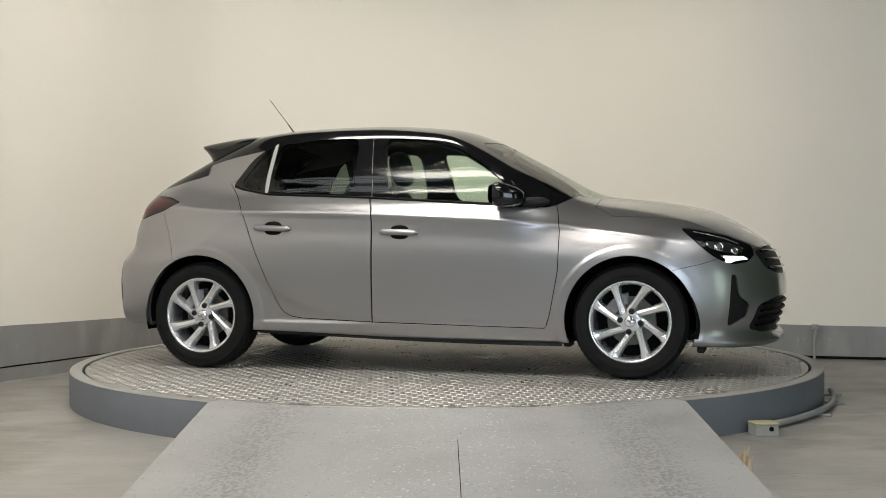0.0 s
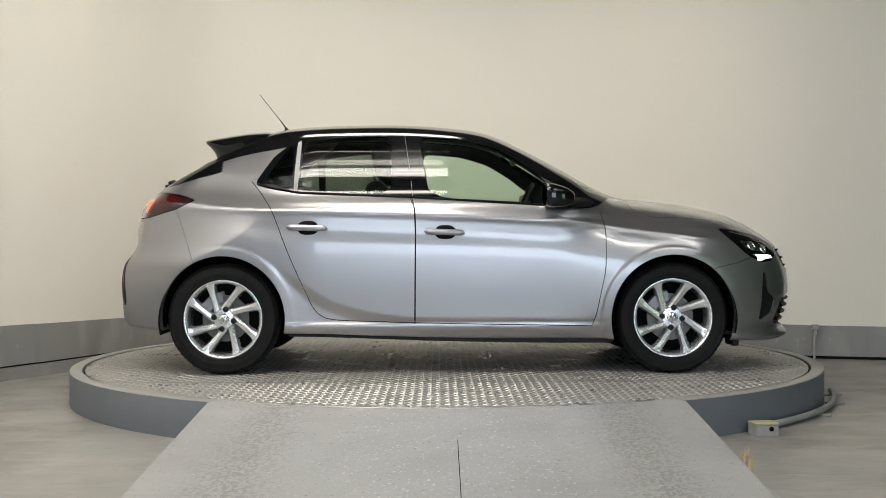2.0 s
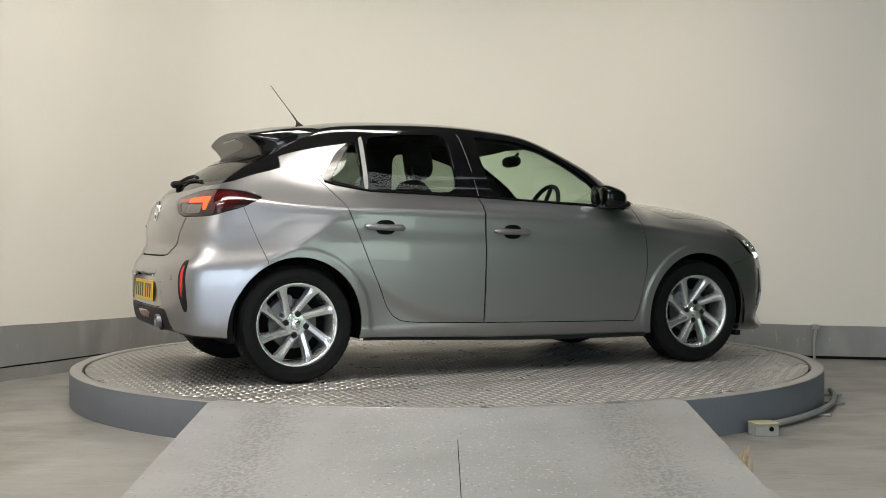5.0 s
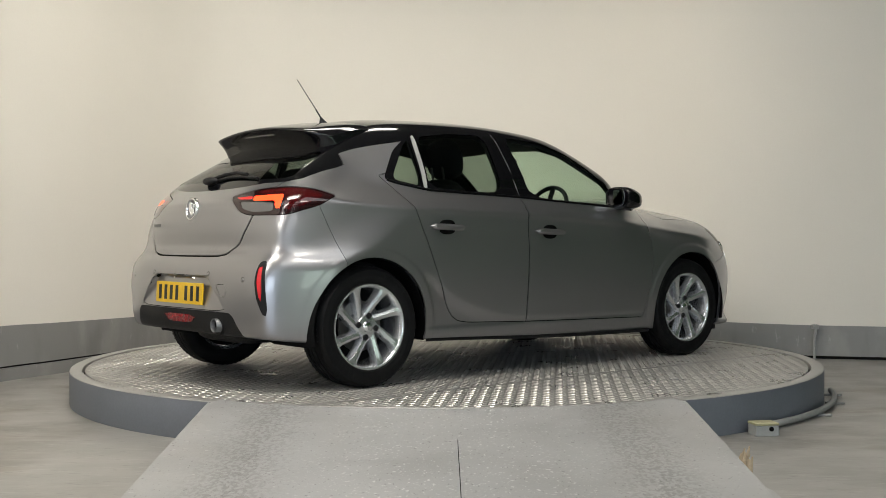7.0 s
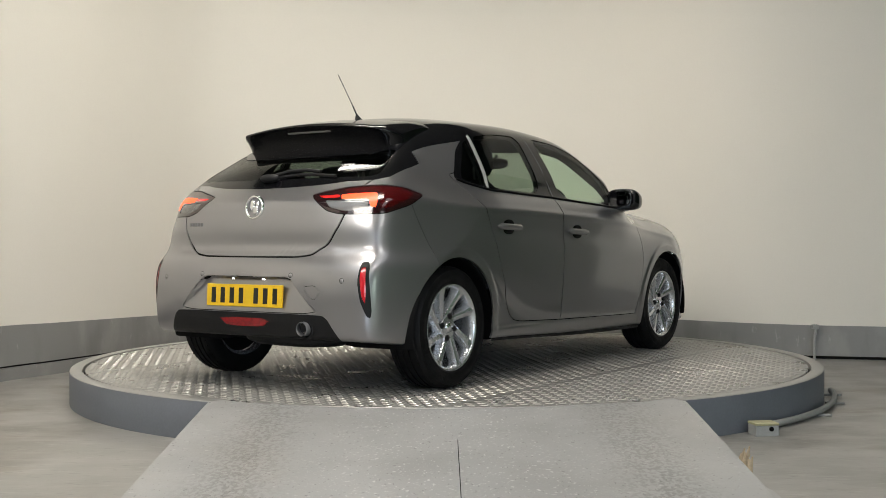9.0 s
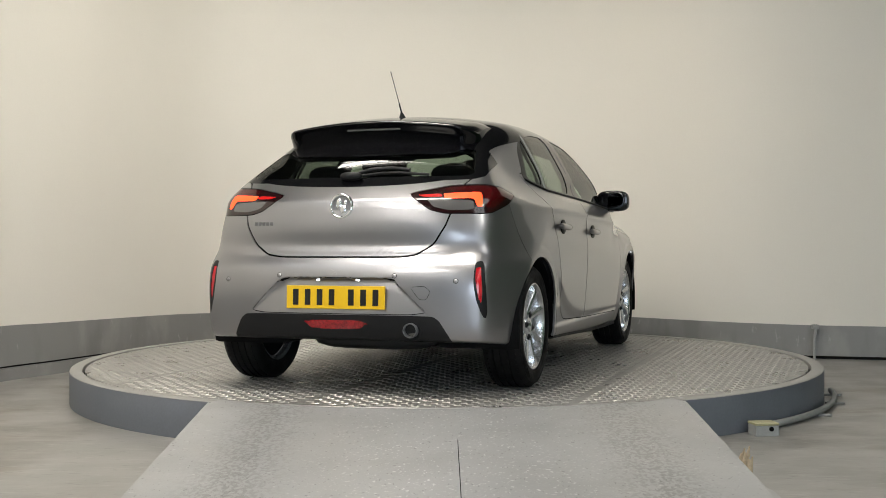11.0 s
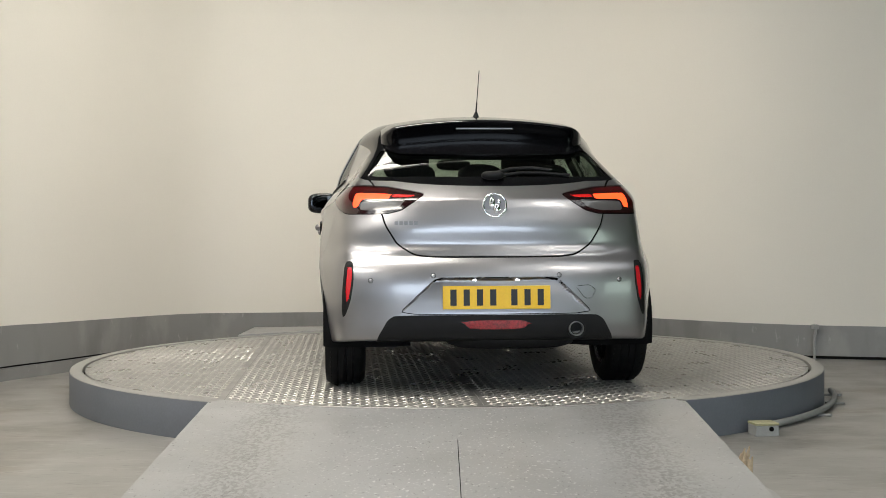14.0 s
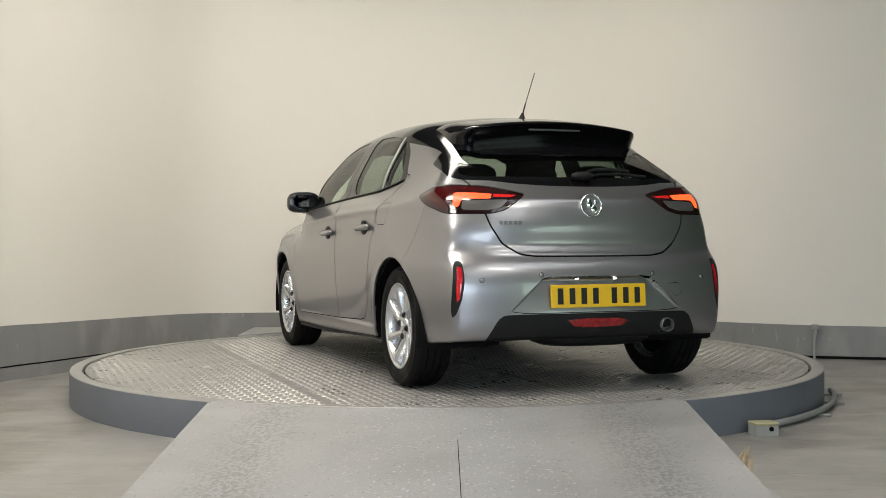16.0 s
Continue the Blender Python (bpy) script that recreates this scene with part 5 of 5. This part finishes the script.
for y, z in ((0.605, 0.565), (0.305, 0.588), (-0.305, 0.588), (-0.605, 0.565)):
    x = tail_x(abs(y), z)
    g = gradient(np.array([[x, y, z]]))[0]
    bm = bmesh.new()
    add_lathe(bm, [(0.0, 0.0025), (0.009, 0.002), (0.0105, 0.0)], 20)
    part("parking_sensor", bm, PAINT, car, smooth=True, at=Matrix.Translation((x, y, z)) @ Vector(g).to_track_quat("Z", "Y").to_matrix().to_4x4())
    bm = bmesh.new()
    add_lathe(bm, [(0.0105, 0.0008), (0.0125, 0.0008)], 20)
    part("sensor_ring", bm, DARK, car, at=Matrix.Translation((x, y, z)) @ Vector(g).to_track_quat("Z", "Y").to_matrix().to_4x4())

# what shows in the head lamps: two round units and a bright strip over them; the joint of the doors in the black pillars
for side in (-1, 1):
    for x, z, r in ((1.735, 0.716, 0.026), (1.815, 0.694, 0.022)):
        y = side_y(x, z)
        g = Vector(gradient(np.array([[x, y * side, z]]))[0])
        place = Matrix.Translation(Vector((x, y * side, z))) @ g.to_track_quat("Z", "Y").to_matrix().to_4x4()
        bm = bmesh.new()
        add_lathe(bm, [(r * 0.72, 0.0), (r * 0.80, 0.004), (r, 0.0035), (r * 1.08, -0.004)], 28)
        part("lamp_bezel", bm, CHROME, car, "chrome ring of a head lamp unit", smooth=True, at=place)
        bm = bmesh.new()
        add_lathe(bm, [(0.0, 0.0045), (r * 0.4, 0.0035), (r * 0.74, 0.0)], 24)
        part("lamp_lens", bm, LAMP_CLEAR, car, "clear round lamp lens", smooth=True, at=place)
    tube("lamp_strip", [(x, side * (side_y(x, z) + 0.001), z) for x, z in ((1.60, 0.796), (1.68, 0.780), (1.76, 0.758), (1.83, 0.730))], 0.0035, CHROME, car, "bright strip in the head lamp")
    tube("pillar_joint", [(x, side * (side_y(x, z) + 0.0005), z) for x, z in ((-0.198, 1.0), (-0.206, 1.08), (-0.216, 1.16), (-0.228, 1.24), (-0.240, 1.32), (-0.246, 1.36))], 0.0014, ALLOY_DARK, car, "grey joint between the doors")

# slats of the lower intake
def nose_x(y, z):
    lo, hi = 1.0, 2.4
    for _ in range(40):
        m = (lo + hi) / 2
        if solid(np.array([[m, y, z]]))[0] > 0:
            hi = m
        else:
            lo = m
    return lo


for z in (0.285, 0.325, 0.365, 0.405):
    pts = [(nose_x(abs(y), z) - 0.004, y, z) for y in [-0.56 + 0.08 * k for k in range(15)]]
    tube("grille_slat", pts, 0.0085, SATIN_BLACK, front_bumper, "black intake slat")
for z in (0.60, 0.645, 0.69):
    pts = [(nose_x(abs(y), z) - 0.003, y, z) for y in [-0.48 + 0.08 * k for k in range(13)]]
    tube("grille_slat", pts, 0.0075, GLOSS_BLACK, front_bumper, "gloss black grille slat")

# black rubbing strip along the belt and sill
for side in (-1, 1):
    pts = [(x, side * (side_y(x, z) + 0.001), z) for x, z in [(-1.085 + i * 0.05, float(np.interp(-1.085 + i * 0.05, [-1.085, -1.03, -0.85, -0.235, 0.516, 0.80], [1.078, 1.060, 1.026, 0.999, 0.953, 0.934]))) for i in range(38)]]
    tube("belt_strip", pts, 0.0075, SATIN_BLACK, car, "black belt strip")
    bm = bmesh.new()
    rows = [[(-0.90 + 1.80 * i / 12, side * (0.80 + d), float(Z_BOT(-0.90 + 1.80 * i / 12)) + h) for d, h in ((0.0, 0.012), (0.022, 0.010), (0.020, -0.010), (-0.06, -0.018))] for i in range(13)]
    loft(bm, rows)
    part("sill_strip", bm, BLACK_PLASTIC, car, "black lower sill edge")

# ---------------------------------------------------------------- the cabin
def seat(x, y, back_tilt=18):
    s = new("seat")
    s.parent = car
    s.matrix_basis = pose(x, y, 0.28)
    bm = bmesh.new()
    blob(bm, (0.0, 0, 0.15), (0.27, 0.25, 0.11), 24, 3.2)
    part("cushion", bm, CABIN, s, smooth=True)
    bm = bmesh.new()
    vs = blob(bm, (0.0, 0, 0.36), (0.085, 0.245, 0.34), 28, 3.0, m=pose(-0.24, 0, 0.16, 0, -back_tilt, 0))
    part("backrest", bm, CABIN, s, smooth=True)
    bm = bmesh.new()
    blob(bm, (0.01, 0, 0.80), (0.060, 0.140, 0.118), 24, 2.8, m=pose(-0.24, 0, 0.16, 0, -back_tilt + 6, 0))
    part("headrest", bm, CABIN, s, smooth=True)
    for k in (-0.05, 0.05):
        tube("headrest_post", [(-0.43, k, 0.78), (-0.455, k, 0.90)], 0.007, STEEL, s)
    return s


for y in (-0.36, 0.36):
    seat(0.01, y)
bench = new("rear_bench")
bench.parent = car
bm = bmesh.new()
blob(bm, (-0.72, 0, 0.44), (0.26, 0.60, 0.11), 28, 4)
part("bench_cushion", bm, CABIN, bench, smooth=True)
bm = bmesh.new()
blob(bm, (0, 0, 0.30), (0.075, 0.60, 0.31), 28, 4, m=pose(-0.96, 0, 0.44, 0, -20, 0))
part("bench_back", bm, CABIN, bench, smooth=True)
for y in (-0.36, 0.0, 0.36):
    bm = bmesh.new()
    blob(bm, (0, 0, 0), (0.05, 0.12, 0.065), 20, 2.8, m=pose(-1.19, y, 1.10, 0, -15, 0))
    part("headrest", bm, CABIN, bench, smooth=True)
bm = bmesh.new()
blob(bm, (0.78, 0, 0.80), (0.27, 0.70, 0.155), 32, 3.5)
part("dashboard", bm, CABIN, car, "dark dashboard", smooth=True)
bm = bmesh.new()
add_box(bm, -1.62, -1.18, -0.52, 0.52, 1.0, 1.02, 0.008, 2)
part("parcel_shelf", bm, CABIN, car, "dark parcel shelf")
wheel_at = pose(0.44, -0.36, 0.92, 0, -66, 0)
steer = new("steering_wheel")
steer.parent = car
steer.matrix_basis = wheel_at
bm = bmesh.new()
add_lathe(bm, [(0.178 + 0.014 * math.cos(a), 0.014 * math.sin(a)) for a in [2 * math.pi * k / 10 for k in range(11)]], 40)
part("wheel_rim", bm, BLACK_PLASTIC, steer, smooth=True)
bm = bmesh.new()
blob(bm, (0, 0, -0.01), (0.07, 0.085, 0.03), 20, 2.6)
part("wheel_boss", bm, BLACK_PLASTIC, steer, smooth=True)
for a in (0, 120, 240):
    bm = bmesh.new()
    add_box(bm, 0.05, 0.175, -0.018, 0.018, -0.012, 0.004, 0.004, 1)
    part("wheel_arm", bm, BLACK_PLASTIC, steer, at=pose(0, 0, 0, 0, 0, a))
bm = bmesh.new()
blob(bm, (0.42, 0, 1.255), (0.022, 0.115, 0.036), 22, 3)
part("inside_mirror", bm, BLACK_PLASTIC, car, "black inside mirror", smooth=True)
tube("inside_mirror_stem", [(0.43, 0, 1.27), (0.47, 0, 1.31)], 0.010, BLACK_PLASTIC, car)

# ---------------------------------------------------------------- beneath the car
tube("rear_axle", [(-1.25, -0.62, 0.30), (-1.13, -0.40, 0.275), (-1.13, 0.40, 0.275), (-1.25, 0.62, 0.30)], 0.035, DARK, car, "dark rear axle beam")
bm = bmesh.new()
blob(bm, (-1.62, -0.10, 0.275), (0.13, 0.33, 0.065), 24, 3.5)
part("silencer", bm, BLACK_PLASTIC, car, "dull dark silencer", smooth=True)
tube("exhaust_pipe", [(-0.2, 0.02, 0.205), (-1.0, 0.05, 0.22), (-1.35, 0.0, 0.25), (-1.5, -0.1, 0.27)], 0.024, BLACK_PLASTIC, car)
tube("tail_pipe", [(-1.66, -0.36, 0.29), (-1.80, -0.387, 0.315), (-1.90, -0.387, 0.328)], 0.026, STEEL, car)
for side in (-1, 1):
    bm = bmesh.new()
    blob(bm, (-1.38, side * 0.50, 0.25), (0.10, 0.055, 0.04), 16, 3)
    part("spring_seat", bm, DARK, car, smooth=True)
    bm = bmesh.new()
    add_box(bm, 0.90, 0.94, side * 0.70 - 0.06, side * 0.70 + 0.06, 0.165, 0.20, 0.006, 1)
    part("under_flap", bm, BLACK_PLASTIC, car)
    bm = bmesh.new()
    add_box(bm, 1.62, 1.66, side * 0.66 - 0.09, side * 0.66 + 0.09, 0.145, 0.20, 0.006, 1)
    part("under_flap", bm, BLACK_PLASTIC, car)


# ---------------------------------------------------------------- what turns
def motions():
    times = [0.5 * i for i in range(33)]
    spin = lambda t: TURN_START + TURN_RATE * t
    walk(disc, [(t, pose(0, 0, 0, 0, 0, spin(t))) for t in times])
    walk(car, [(t, pose(0, 0, TABLE_Z, 0, 0, spin(t)) @ pose(CAR_X, CAR_Y, 0)) for t in times])


motions()
